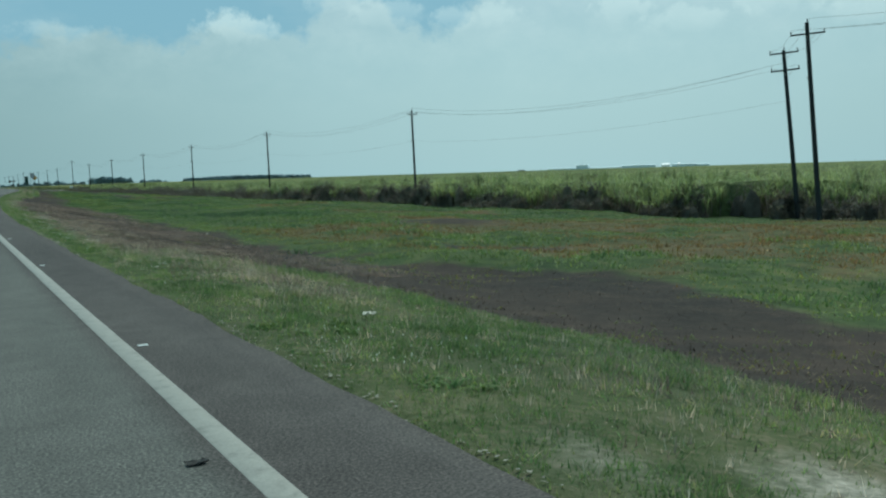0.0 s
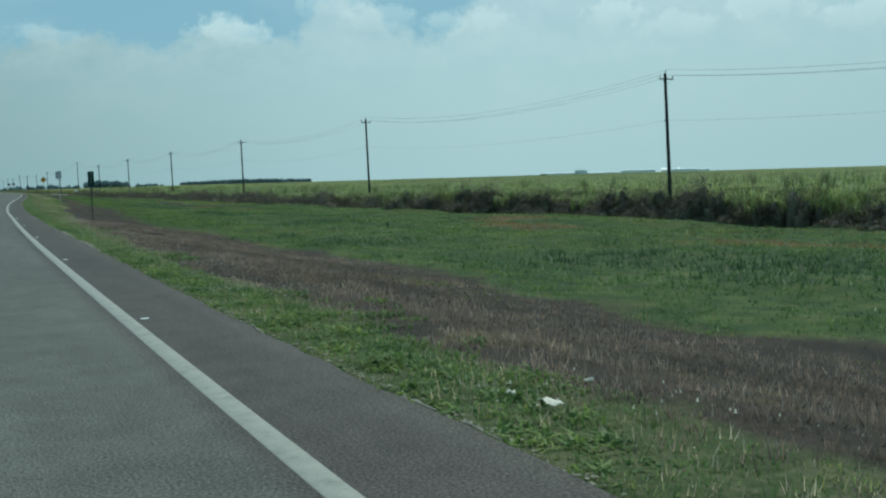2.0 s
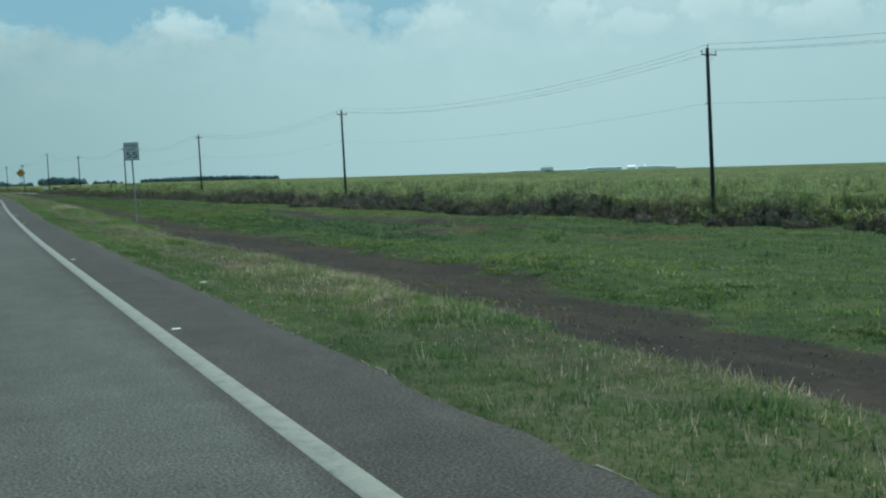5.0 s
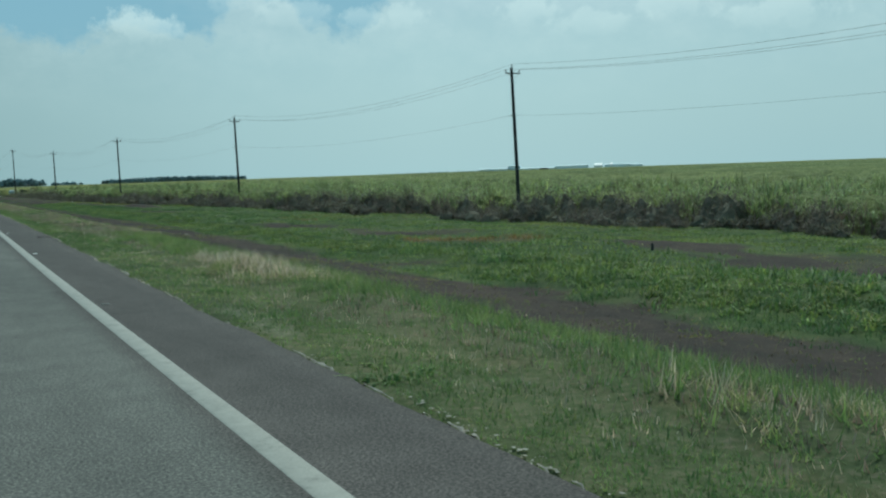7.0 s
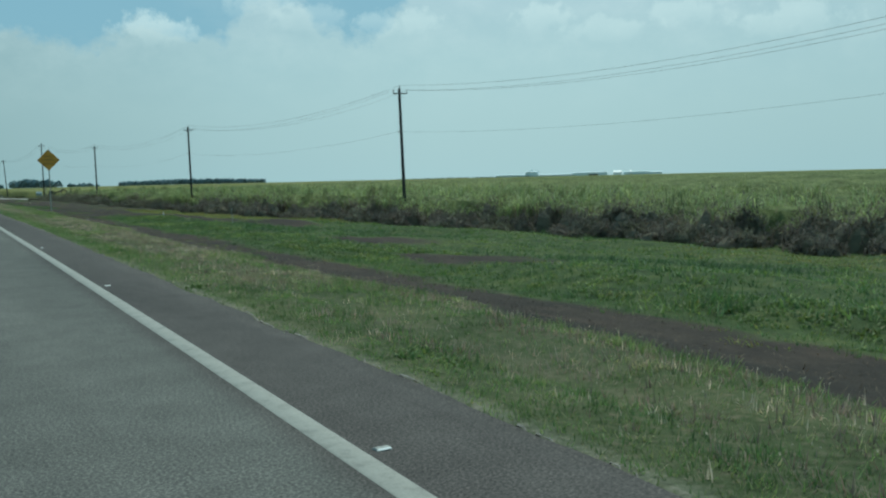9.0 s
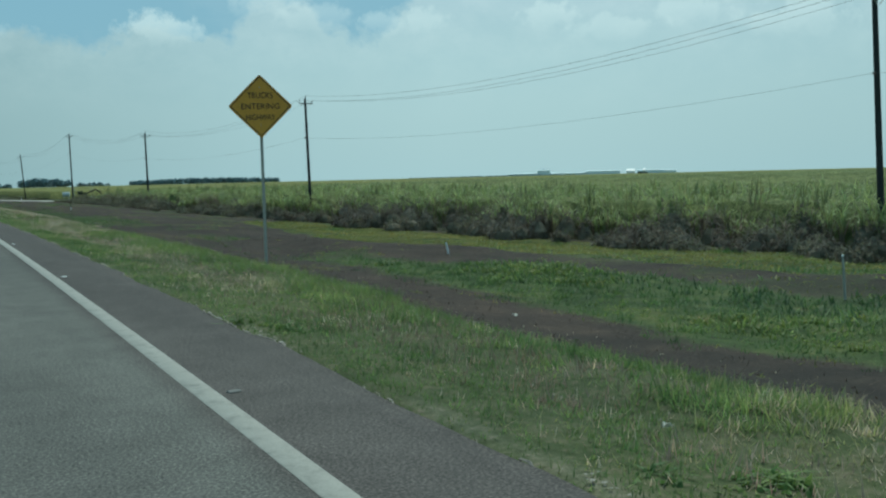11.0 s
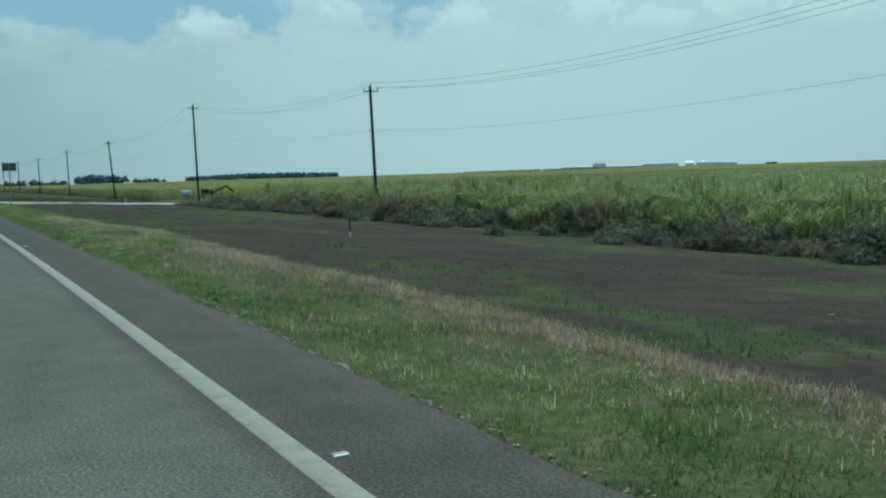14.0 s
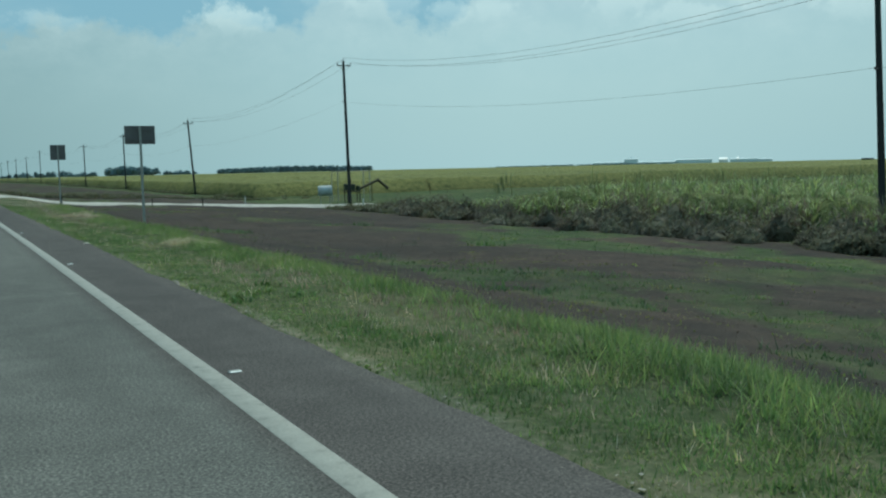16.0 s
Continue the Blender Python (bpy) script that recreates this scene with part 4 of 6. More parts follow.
tufts("seed_stalk", qx, qy, rough_ground(qx, qy), 5, 0.10 + 0.12 * RNG.random(len(qx)), 0.14, 0.5, 0.011, np.clip(0.72 + 0.25 * RNG.random(len(qx)), 0, 1), GRASS, "bleached grass seed stalks over the verge", "grass", tip=0.3, segs=1, root=0.95)


def specks(name, xs, ys, low, high, size, mat, label, category):
    """Small pale heads held above the grass."""
    n_ = len(xs)
    b_ = np.stack([xs, ys, rough_ground(xs, ys) + RNG.uniform(low, high, n_)], -1)
    k_ = size * RNG.uniform(0.6, 1.5, n_)
    v_, f_, t_ = blades(b_, k_ * 2.0, k_ * RNG.uniform(0.1, 0.8, n_), RNG.random(n_) * 6.283, k_, RNG.random(n_), RNG.random(n_), 2)
    tagged(new(name, mesh_from(name, v_, f_, mat, t_)), label, category, kind="stuff")


jx, jy, jd = scatter(26000, 2, 520, 1.9, 6.4)
specks("wild_flower", *FLOWERS, 0.08, 0.2, 0.014, PETAL, "small white wild flowers among the roadside weeds", "flowers")
cj = cover(jx, jy)
jk = ((cj[:, 0] < 0.75) | (cj[:, 2] > 0.5)) & (RNG.random(len(jx)) < np.clip(0.25 + 0.5 * wobble(jx, jy, 0.9, 3.3) + 0.6 * cj[:, 2], 0.05, 1))
specks("seed_head", jx[jk], jy[jk], 0.10, 0.24, 0.011, SEED, "pale pinkish seed heads standing in the verge grass", "grass")
keep = (wd > 2.8) & (RNG.random(len(wx)) < cw[:, 0] * 0.35)
ex, ey, ed = (np.concatenate(q) for q in zip(scatter(15000, 3, 118, 2.8, 8.6), scatter(46000, 3, 520, 5.0, 15.0)))
ek = RNG.random(len(ex)) < cover(ex, ey)[:, 0] + 0.25 * (ey < 118) - 0.1
dx_, dy_ = np.concatenate([wx[keep], ex[ek]]), np.concatenate([wy[keep], ey[ek]])
dh = 0.04 + 0.09 * RNG.random(len(dx_))
tufts("dead_weed", dx_, dy_, rough_ground(dx_, dy_), 4, dh, 0.35, 1.8, 0.03, np.clip(0.45 + 0.45 * wobble(dx_, dy_ * 0.6, 1.3, 3.3) + 0.3 * RNG.standard_normal(len(dx_)), 0, 1), DEAD, "dead brown weeds on black muck soil", "weeds", tip=0.5, segs=1)


# ---------------------------------------------------------------- sugar cane
def cane_top(y):
    return np.interp(y, [-100, 165, 205, 310, 350, 700], [0.95, 0.9, 0.2, 0.15, 0.7, 0.7])


def cane_front(y):
    return 61.0 + 1.1 * wobble(y, y * 0.3, 5.0, 1.0) + 1.5 * wobble(y, y * 0.1, 1.1, 3.0) + np.where(y < 66, 5.5, 0.0)


CANE_END = 532.0
rows_x, rows_y = [], []
for k in range(20):
    yy = np.arange(-20, CANE_END, 0.46 + 0.055 * k)
    yy = yy + RNG.uniform(-0.2, 0.2, len(yy))
    rows_y.append(yy)
    rows_x.append(cane_front(yy) + 1.05 * k + 0.05 * k * k + RNG.uniform(-0.35, 0.35, len(yy)))
cx, cy = np.concatenate(rows_x), np.concatenate(rows_y)
depth = cx - cane_front(cy)
clump = np.clip(0.5 + 0.7 * wobble(cx * 1.3, cy * 1.3, 1.3, 2.0), 0, 1)
ctop = cane_top(cy) - far_level(cy) - 0.25 + 0.30 * wobble(cx, cy, 1.5, 0.2) + 0.36 * wobble(cx, cy, 0.6, 5.2) + 0.24 * RNG.standard_normal(len(cx)) - 1.9 * np.exp(-np.maximum(depth, 0) / 3.2) * (0.25 + 0.9 * clump)
ctop = ctop * (0.4 + 0.6 * step(CANE_END - cy + 2.5 * wobble(cx, cy, 1.5, 6.0), 0, 16))
czs = ground_z(cx, cy)
cane_v, cane_f, cane_t, base_at = [], [], [], 0
for rowset, per, segs_, wide_ in ((depth < 9.0, 12, 3, 0.085), (depth >= 9.0, 9, 2, 0.10)):
    rx_, ry_, top_, zs_, dp_ = cx[rowset], cy[rowset], ctop[rowset], czs[rowset], depth[rowset]
    n = len(rx_)
    hang = RNG.random((n, per))
    start = top_[:, None] * (0.10 + 0.60 * hang)
    bh = np.minimum(top_[:, None] - start, 2.0) * (0.8 + 0.4 * RNG.random((n, per)))
    az = RNG.random((n, per)) * 2 * np.pi
    base = np.stack([np.repeat(rx_, per), np.repeat(ry_, per), (zs_[:, None] + start).ravel()], -1)
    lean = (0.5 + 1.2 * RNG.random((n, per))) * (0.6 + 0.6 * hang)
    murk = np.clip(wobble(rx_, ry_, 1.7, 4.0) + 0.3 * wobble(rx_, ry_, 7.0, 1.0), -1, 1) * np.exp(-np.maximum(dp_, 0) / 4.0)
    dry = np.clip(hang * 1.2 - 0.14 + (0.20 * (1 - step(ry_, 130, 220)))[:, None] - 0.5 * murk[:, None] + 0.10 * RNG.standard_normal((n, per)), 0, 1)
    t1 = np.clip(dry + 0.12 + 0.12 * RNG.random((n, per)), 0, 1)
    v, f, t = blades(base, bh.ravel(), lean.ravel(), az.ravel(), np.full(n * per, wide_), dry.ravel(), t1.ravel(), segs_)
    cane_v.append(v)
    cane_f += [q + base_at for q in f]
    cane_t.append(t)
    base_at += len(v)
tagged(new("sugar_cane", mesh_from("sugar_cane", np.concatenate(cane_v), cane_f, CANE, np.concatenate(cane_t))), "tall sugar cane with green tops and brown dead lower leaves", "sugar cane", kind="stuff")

# stalks of the first rows, standing in the shade of their leaves
first = depth < 3.0
sxs, sys_, szs, sh = cx[first], cy[first], czs[first], ctop[first]
sn = len(sxs) * 3
sb = np.stack([np.repeat(sxs, 3) + RNG.uniform(-.25, .25, sn), np.repeat(sys_, 3) + RNG.uniform(-.25, .25, sn), np.repeat(szs, 3) - 0.05], -1)
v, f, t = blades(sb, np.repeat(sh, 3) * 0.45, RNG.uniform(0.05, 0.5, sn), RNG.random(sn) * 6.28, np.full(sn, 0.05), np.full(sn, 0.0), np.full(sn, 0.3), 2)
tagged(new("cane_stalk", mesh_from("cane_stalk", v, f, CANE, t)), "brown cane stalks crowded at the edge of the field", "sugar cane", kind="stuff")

# a belt of dark bushes and dead brush, low in front and heaped against the cane
def brush_front(y):
    return np.interp(y, [0, 150, 180, 210, 250, 285, 330, 360, 385, 400, 415, 432, 450, 474, 490, 510, 530],
                     [59.5, 58.5, 56, 54.5, 53, 54, 53.5, 52.5, 52.5, 54.5, 55, 57.5, 55.5, 54.5, 56, 55, 58]) + 0.9 * wobble(y, y * 0.3, 2.0, 4.3)


bush_y = RNG.uniform(-8, 541, 1500)
bush_in = RNG.random(1500) ** 0.7
bush_x = brush_front(bush_y) + bush_in * (cane_front(bush_y) + 0.4 - brush_front(bush_y))
heap = np.clip(0.5 + 0.75 * wobble(bush_x * 0.5, bush_y, 1.6, 5.0) + 0.2 * RNG.standard_normal(1500), 0, 1)
bush_k = (heap > 0.12) & ~((np.abs(bush_y - 56) < 10) & (bush_x < 63.6)) & ~((np.abs(bush_y - 200) < 4) & (bush_x < 63) & (bush_x > 57))
bush_x, bush_y, bush_in, heap = bush_x[bush_k], bush_y[bush_k], bush_in[bush_k], heap[bush_k]
bush_n = len(bush_y)
bush_w = 0.55 + 0.75 * heap * RNG.uniform(0.6, 1.2, bush_n)
bush_h = 0.35 + (0.5 + (2.3 + 0.8 * (1 - step(bush_y, 165, 205))) * bush_in ** 1.4) * (0.25 + 0.85 * heap) * (1 - 0.3 * step(bush_y, 400, 430)) * (1 - 0.3 * step(bush_y, 500, 530))
twigs = 270
polar, around = np.arccos(RNG.uniform(-0.05, 1, (bush_n, twigs))), RNG.uniform(0, 6.283, (bush_n, twigs))
shell = RNG.uniform(0.6, 1.0, (bush_n, twigs)) ** 0.5 * (1 + 0.2 * np.sin(3 * around + 5 * polar + bush_y[:, None]))
ux = bush_x[:, None] + np.sin(polar) * np.cos(around) * shell * bush_w[:, None]
uy = bush_y[:, None] + np.sin(polar) * np.sin(around) * shell * bush_w[:, None]
uz = ground_z(ux, uy) + np.maximum(np.cos(polar) * shell, 0.0) * bush_h[:, None]
el_ = RNG.uniform(-0.6, 1.3, ux.shape).ravel()
ll = RNG.uniform(0.2, 0.45, ux.size)
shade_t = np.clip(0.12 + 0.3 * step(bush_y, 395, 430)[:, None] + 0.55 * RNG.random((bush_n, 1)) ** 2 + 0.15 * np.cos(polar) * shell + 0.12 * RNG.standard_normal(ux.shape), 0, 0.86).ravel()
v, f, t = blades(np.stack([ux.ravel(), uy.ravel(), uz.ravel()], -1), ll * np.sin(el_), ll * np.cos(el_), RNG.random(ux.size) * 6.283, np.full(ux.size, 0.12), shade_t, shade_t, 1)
# dense hearts of the bushes, painted pale to lighten the shaded gaps between twigs
cap_a, cap_p = np.linspace(0, 2 * np.pi, 9)[:-1], np.array([1.62, 1.15, 0.7, 0.3])
dome = np.array([(np.sin(q) * np.cos(a), np.sin(q) * np.sin(a), max(np.cos(q), -0.1)) for q in cap_p for a in cap_a] + [(0, 0, 1.0)])
dv = dome[None] * (0.78 + 0.22 * RNG.random((bush_n, len(dome), 1)))
dv = np.stack([bush_x[:, None] + dv[..., 0] * bush_w[:, None] * 0.76, bush_y[:, None] + dv[..., 1] * bush_w[:, None] * 0.76, ground_z(bush_x, bush_y)[:, None] + dv[..., 2] * bush_h[:, None] * 0.76], -1).reshape(-1, 3)
do = (np.arange(bush_n) * len(dome))[:, None]
dq = np.array([(r * 8 + q, r * 8 + (q + 1) % 8, (r + 1) * 8 + (q + 1) % 8, (r + 1) * 8 + q) for r in range(3) for q in range(8)])
dt = np.array([(24 + q, 24 + (q + 1) % 8, 32) for q in range(8)])
core_t = np.repeat((0.88 + 0.12 * RNG.random(bush_n)) * np.where(bush_y < 76, 0.4, 1.0), len(dome))
f = [q + len(dv) for q in f] + [(do[:, :, None] + dq[None]).reshape(-1, 4), (do[:, :, None] + dt[None]).reshape(-1, 3)]
v, t = np.concatenate([dv, v]), np.concatenate([core_t, t])
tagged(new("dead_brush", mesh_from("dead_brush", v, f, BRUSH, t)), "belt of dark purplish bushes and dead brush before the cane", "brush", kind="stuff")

# single stands of darker cane rising over the rest
oy_ = RNG.uniform(-10, CANE_END - 4, 170)
ox_ = cane_front(oy_) + 1.5 + 26 * RNG.random(170) ** 1.5
per = 26
ob_ = np.stack([np.repeat(ox_, per) + RNG.normal(0, 0.35, 170 * per), np.repeat(oy_, per) + RNG.normal(0, 0.45, 170 * per), np.repeat(cane_top(oy_), per) - RNG.uniform(0.5, 1.6, 170 * per)], -1)
ot_ = np.repeat(RNG.uniform(0.5, 0.72, 170), per)
v, f, t = blades(ob_, RNG.uniform(0.7, 1.5, 170 * per), RNG.uniform(0.1, 0.8, 170 * per), RNG.random(170 * per) * 6.283, np.full(170 * per, 0.10), ot_ * 0.7, ot_, 2)
tagged(new("tall_cane", mesh_from("tall_cane", v, f, CANE, t)), "darker stands of cane rising above the field", "sugar cane", kind="stuff")

# closed canopy of the field behind
cyy = np.array([-2500, -1200, -600, -300, -150, -80, -50] + spread(-30, CANE_END, 1.3) + [CANE_END + 0.6])
cxx = np.array(spread(0, 40, 0.9) + spread(41.5, 4200, 2.0, 1.12))
CX = cane_front(np.clip(cyy, -20, CANE_END))[:, None] + 2.2 + cxx[None]
CX = CX + (RNG.random(CX.shape) - 0.5) * 0.5


def canopy_z(x, y):
    j = RNG.random(x.shape)
    near = 1 - step(x, 250, 700)
    z = cane_top(y) - 0.7 - 0.7 * (1 - step(x, 85, 125)) + (0.8 * j - 0.3) * (0.2 + 0.8 * near)
    z = far_level(y) + (z - far_level(y)) * (0.45 + 0.55 * step(CANE_END - y, 0, 16))
    z = z - far_fall(x, y)
    z[:, 0] = ground_z(x[:, 0], y[:, 0])
    z[-1] = ground_z(x[-1], y[-1])
    return z


tagged(new("cane_field_canopy", strip_grid("cane_field_canopy", cyy, CX, canopy_z, CANE_FAR, "tint", lambda x, y: RNG.random(x.shape))),
       "level green top of the sugar cane field running to the horizon", "sugar cane", kind="stuff")

# paler, younger cane beyond the field drive
py = np.array(spread(598, 900, 2.5) + spread(905, 4500, 8, 1.12))
px_ = np.array(spread(0, 30, 1.2) + spread(32, 4200, 3, 1.13))
PX = 64.5 + 0.6 * np.sin(py * 0.4)[:, None] + px_[None] + (RNG.random((len(py), len(px_))) - 0.5) * 0.6


def young_z(x, y):
    z = far_level(y) + 2.0 + (RNG.random(x.shape) - 0.5) * 0.35 - far_fall(x, y)
    z[:, 0] = ground_z(x[:, 0], y[:, 0]) + 0.2
    z[0] = ground_z(x[0], y[0])
    return z


# tint runs darker within a few metres of the field's front edges
tagged(new("young_cane_canopy", strip_grid("young_cane_canopy", py, PX, young_z, CANE_PALE, "tint", lambda x, y: np.clip(0.15 + (x - 64) / 3.5, 0, 1) * step(y, 597, 601) * (0.7 + 0.3 * RNG.random(x.shape)))),
       "pale yellow-green young cane field beyond the drive", "sugar cane", kind="stuff")


# ---------------------------------------------------------------- power line
def utility_pole(at, height, label, lean=0.0, lean_to=0.0, arm_z=0.55, double=False, low_wire=True, arm=1.7, arm_turn=0.0, stout=1.0):
    p = thing("utility_pole", at, label, "utility pole", "poles along the field edge")
    p.matrix_basis = pose(*at, 0, 0, lean_to) @ pose(0, 0, 0, 0, lean, 0) @ pose(0, 0, 0, 0, 0, -lean_to)
    part("shaft", tube(0.19 * stout, 0.135 * stout, height + 0.6, (0, 0, -0.6), segs=14), POLE_WOOD, p)
    top = height
    for k in range(2 if double else 1):
        z = top - arm_z - k * 1.5
        turn = Matrix.Rotation(radians(arm_turn), 4, "Z")
        off = turn @ Vector((0, -0.16, 0))
        arm_part = part("crossarm", box(arm, 0.085, 0.095 if arm < 2 else 0.13, (off.x, off.y, z), turn), POLE_WOOD, p, bevel=0.01)
        for s in (-1, 1):
            part("brace", tube(0.018, 0.018, 0.75, (s * 0.06, -0.2, z - 0.5), Matrix.Rotation(s * radians(52), 4, "Y"), 6), GALV, arm_part)
            e_ = turn @ Vector((s * (arm / 2 - 0.08), -0.16, z))
            part("insulator", joined(tube(0.02, 0.02, 0.14, e_ + Vector((0, 0, 0.06)), segs=8), tube(0.065, 0.045, 0.10, e_ + Vector((0, 0, 0.16)), segs=10), tube(0.045, 0.03, 0.07, e_ + Vector((0, 0, 0.26)), segs=10)), CERAMIC, arm_part)
    part("pole_pin", joined(tube(0.025, 0.025, 0.22, (0.08, 0, top - 0.05), segs=8), tube(0.065, 0.045, 0.10, (0.08, 0, top + 0.15), segs=10), tube(0.045, 0.03, 0.07, (0.08, 0, top + 0.25), segs=10)), CERAMIC, p)
    if low_wire:
        part("neutral_bracket", joined(box(0.10, 0.12, 0.14, (-0.2, 0, top - 4.5)), tube(0.05, 0.05, 0.1, (-0.3, 0, top - 4.55), segs=10)), CERAMIC, p)
    return p


POLES = [(63.1, 56.1, 12.9), (62.7, 129.5, 10.87), (62.7, 201.3, 11.2), (63.2, 274.0, 11.1), (62.8, 345.2, 10.9), (63.2, 417.7, 10.85),
         (63.7, 489.6, 10.45), (63.8, 557.9, 13.5), (63.9, 629.8, 10.65), (64.2, 702.0, 10.9), (64.4, 774.0, 10.4), (64.5, 846.0, 10.6), (64.6, 918.0, 11.9),
         (64.7, 990.0, 10.6), (64.8, 1062.0, 10.6), (64.9, 1134.0, 10.8), (65.0, 1206.0, 10.5)]
POLE_LEAN = {0: (4.6, 90.0), 8: (3.5, 180.0), 12: (2.0, -90)}
for k, (x, y, ztop) in enumerate(POLES):
    lean, to = POLE_LEAN.get(k, (2.6, 90.0))
    if to == 90.0:
        y -= (ztop + 2.8) * math.tan(radians(lean - 1.0))
    g = gz(x, y)
    utility_pole((x, y, g), ztop - g, "dark weathered wooden utility pole leaning beside the cane" if k in (0, 8, 12) else "dark weathered wooden utility pole with one crossarm beside the cane", lean, to, **(dict(arm=2.7, arm_turn=-42.0, stout=1.2, arm_z=0.95) if k == 0 else {}))
utility_pole((65.6, 59.6, gz(65.6, 59.6)), 11.35 - gz(65.6, 59.6), "leaning dark wooden utility pole with two crossarms", 6.2, 90.0, 0.25, True, False, 2.4, -42.0, 1.15)


def wire(name, points, sag, label, radius=0.011):
    vs, rings, sides = [], 0, 5
    for (a, b) in zip(points[:-1], points[1:]):
        a, b = Vector(a), Vector(b)
        steps = 18
        for i in range(steps if b != Vector(points[-1]) else steps + 1):
            s = i / steps
            c = a.lerp(b, s) - Vector((0, 0, 4 * sag * s * (1 - s)))
            for q in range(sides):
                an = 2 * math.pi * q / sides
                vs.append((c.x + radius * math.cos(an), c.y, c.z + radius * math.sin(an)))
            rings += 1
    fs = [(r * sides + q, r * sides + (q + 1) % sides, (r + 1) * sides + (q + 1) % sides, (r + 1) * sides + q) for r in range(rings - 1) for q in range(sides)]
    return tagged(new(name, mesh_from(name, np.array(vs), [fs], WIRE, None, True)), label, "power line", "wires along the field edge")


LEAN_TOP = (65.6, 61.1, 11.35)
# the line along the field ends on the leaning pole; a second one goes on from the upright pole beside it
wire("power_wire", [(LEAN_TOP[0], LEAN_TOP[1], 10.2)] + [(x + 0.08, y, z + 0.3) for x, y, z in POLES[1:]], 1.75, "thin grey overhead wire on the pole tops")
for s in (-1, 1):
    wire("power_wire", [(LEAN_TOP[0] + s * 0.8, LEAN_TOP[1] - s * 0.7, 10.0)] + [(x + s * 0.77, y - 0.16, z - 0.55 + 0.33) for x, y, z in POLES[1:]], 1.8, "thin grey overhead wire on the crossarm ends", 0.010)
wire("neutral_wire", [(65.6, 60.6, 6.9)] + [(x - 0.3, y, z - 4.5) for x, y, z in POLES[1:]], 1.1, "thin grey lower wire strung between the poles", 0.0075)
PX0, PY0, PZ0 = POLES[0]
for s in (-1, 0, 1):
    wire("power_wire", [(66.0, -18.0, 14.6), (PX0 + s * 0.93, PY0 - s * 0.8, PZ0 - 0.65 + (0.9 if s == 0 else 0))], 2.2, "thin grey overhead wire running on from the upright pole")
    wire("jumper_wire", [(PX0 + s * 0.93, PY0 - s * 0.8, PZ0 - 0.65 + (0.9 if s == 0 else 0)), (LEAN_TOP[0] + s * 0.8, LEAN_TOP[1] - s * 0.7, 11.2 if s else 11.0)], 0.35, "short slack jumper wire between two poles")


# ---------------------------------------------------------------- signs
def text_part(name, words, size, at, parent, mat, wide=None):
    """Raised lettering facing -y, centred at 'at', with capitals 'size' high."""
    cu = bpy.data.curves.new(name, "FONT")
    cu.body, cu.align_x, cu.align_y = words, "CENTER", "CENTER"
    cu.extrude, cu.offset = 0.002, 0.006 * size
    tmp = bpy.data.objects.new("tmp", cu)
    scene.collection.objects.link(tmp)
    dg = bpy.context.evaluated_depsgraph_get()
    dg.update()
    me = bpy.data.meshes.new_from_object(tmp.evaluated_get(dg))
    bpy.data.objects.remove(tmp)
    co = np.zeros(len(me.vertices) * 3, dtype=np.float32)
    me.vertices.foreach_get("co", co)
    co = co.reshape(-1, 3)
    lo, hi = co.min(0), co.max(0)
    k = size / (hi[1] - lo[1])
    kx = (wide / (hi[0] - lo[0])) if wide else k
    c = (lo + hi) / 2
    out = np.stack([(co[:, 0] - c[0]) * kx, co[:, 2] * 0.0 - np.where(co[:, 2] > 0, 0.004, 0.0), (co[:, 1] - c[1]) * k], -1)
    me.vertices.foreach_set("co", out.astype(np.float32).ravel())
    me.update()
    me.materials.clear()
    me.materials.append(mat)
    ob = new(name, me)
    ob.parent = parent
    ob.location = at
    return ob


def plate(w, h, r, thick=0.004, y=0.0, at=(0, 0)):
    """An upright plate facing -y with rounded corners, centred at (x, z) = at."""
    bm = bmesh.new()
    vs = []
    for cx_, cz_, a0 in ((w / 2 - r, h / 2 - r, 0), (-w / 2 + r, h / 2 - r, 90), (-w / 2 + r, -h / 2 + r, 180), (w / 2 - r, -h / 2 + r, 270)):
        for q in range(5):
            a = radians(a0 + q * 22.5)
            vs.append(bm.verts.new((at[0] + cx_ + r * math.cos(a), y, at[1] + cz_ + r * math.sin(a))))
    face = bm.faces.new(vs)
    ext = bmesh.ops.extrude_face_region(bm, geom=[face])
    for e in ext["geom"]:
        if isinstance(e, bmesh.types.BMVert):
            e.co.y += thick
    bmesh.ops.recalc_face_normals(bm, faces=bm.faces)
    return bm


def rolled(bm, degrees_, centre):
    m = Matrix.Translation(centre) @ Matrix.Rotation(radians(degrees_), 4, "Y") @ Matrix.Translation(-Vector(centre))
    bm.transform(m)
    return bm


def post_part(parent, h, w=0.06, y=0.05):
    part("post", joined(box(w, 0.006, h + 0.5, (0, y, h / 2 - 0.25)), box(0.006, 0.035, h + 0.5, (-w / 2, y + 0.016, h / 2 - 0.25)), box(0.006, 0.035, h + 0.5, (w / 2, y + 0.016, h / 2 - 0.25))), GALV, parent)


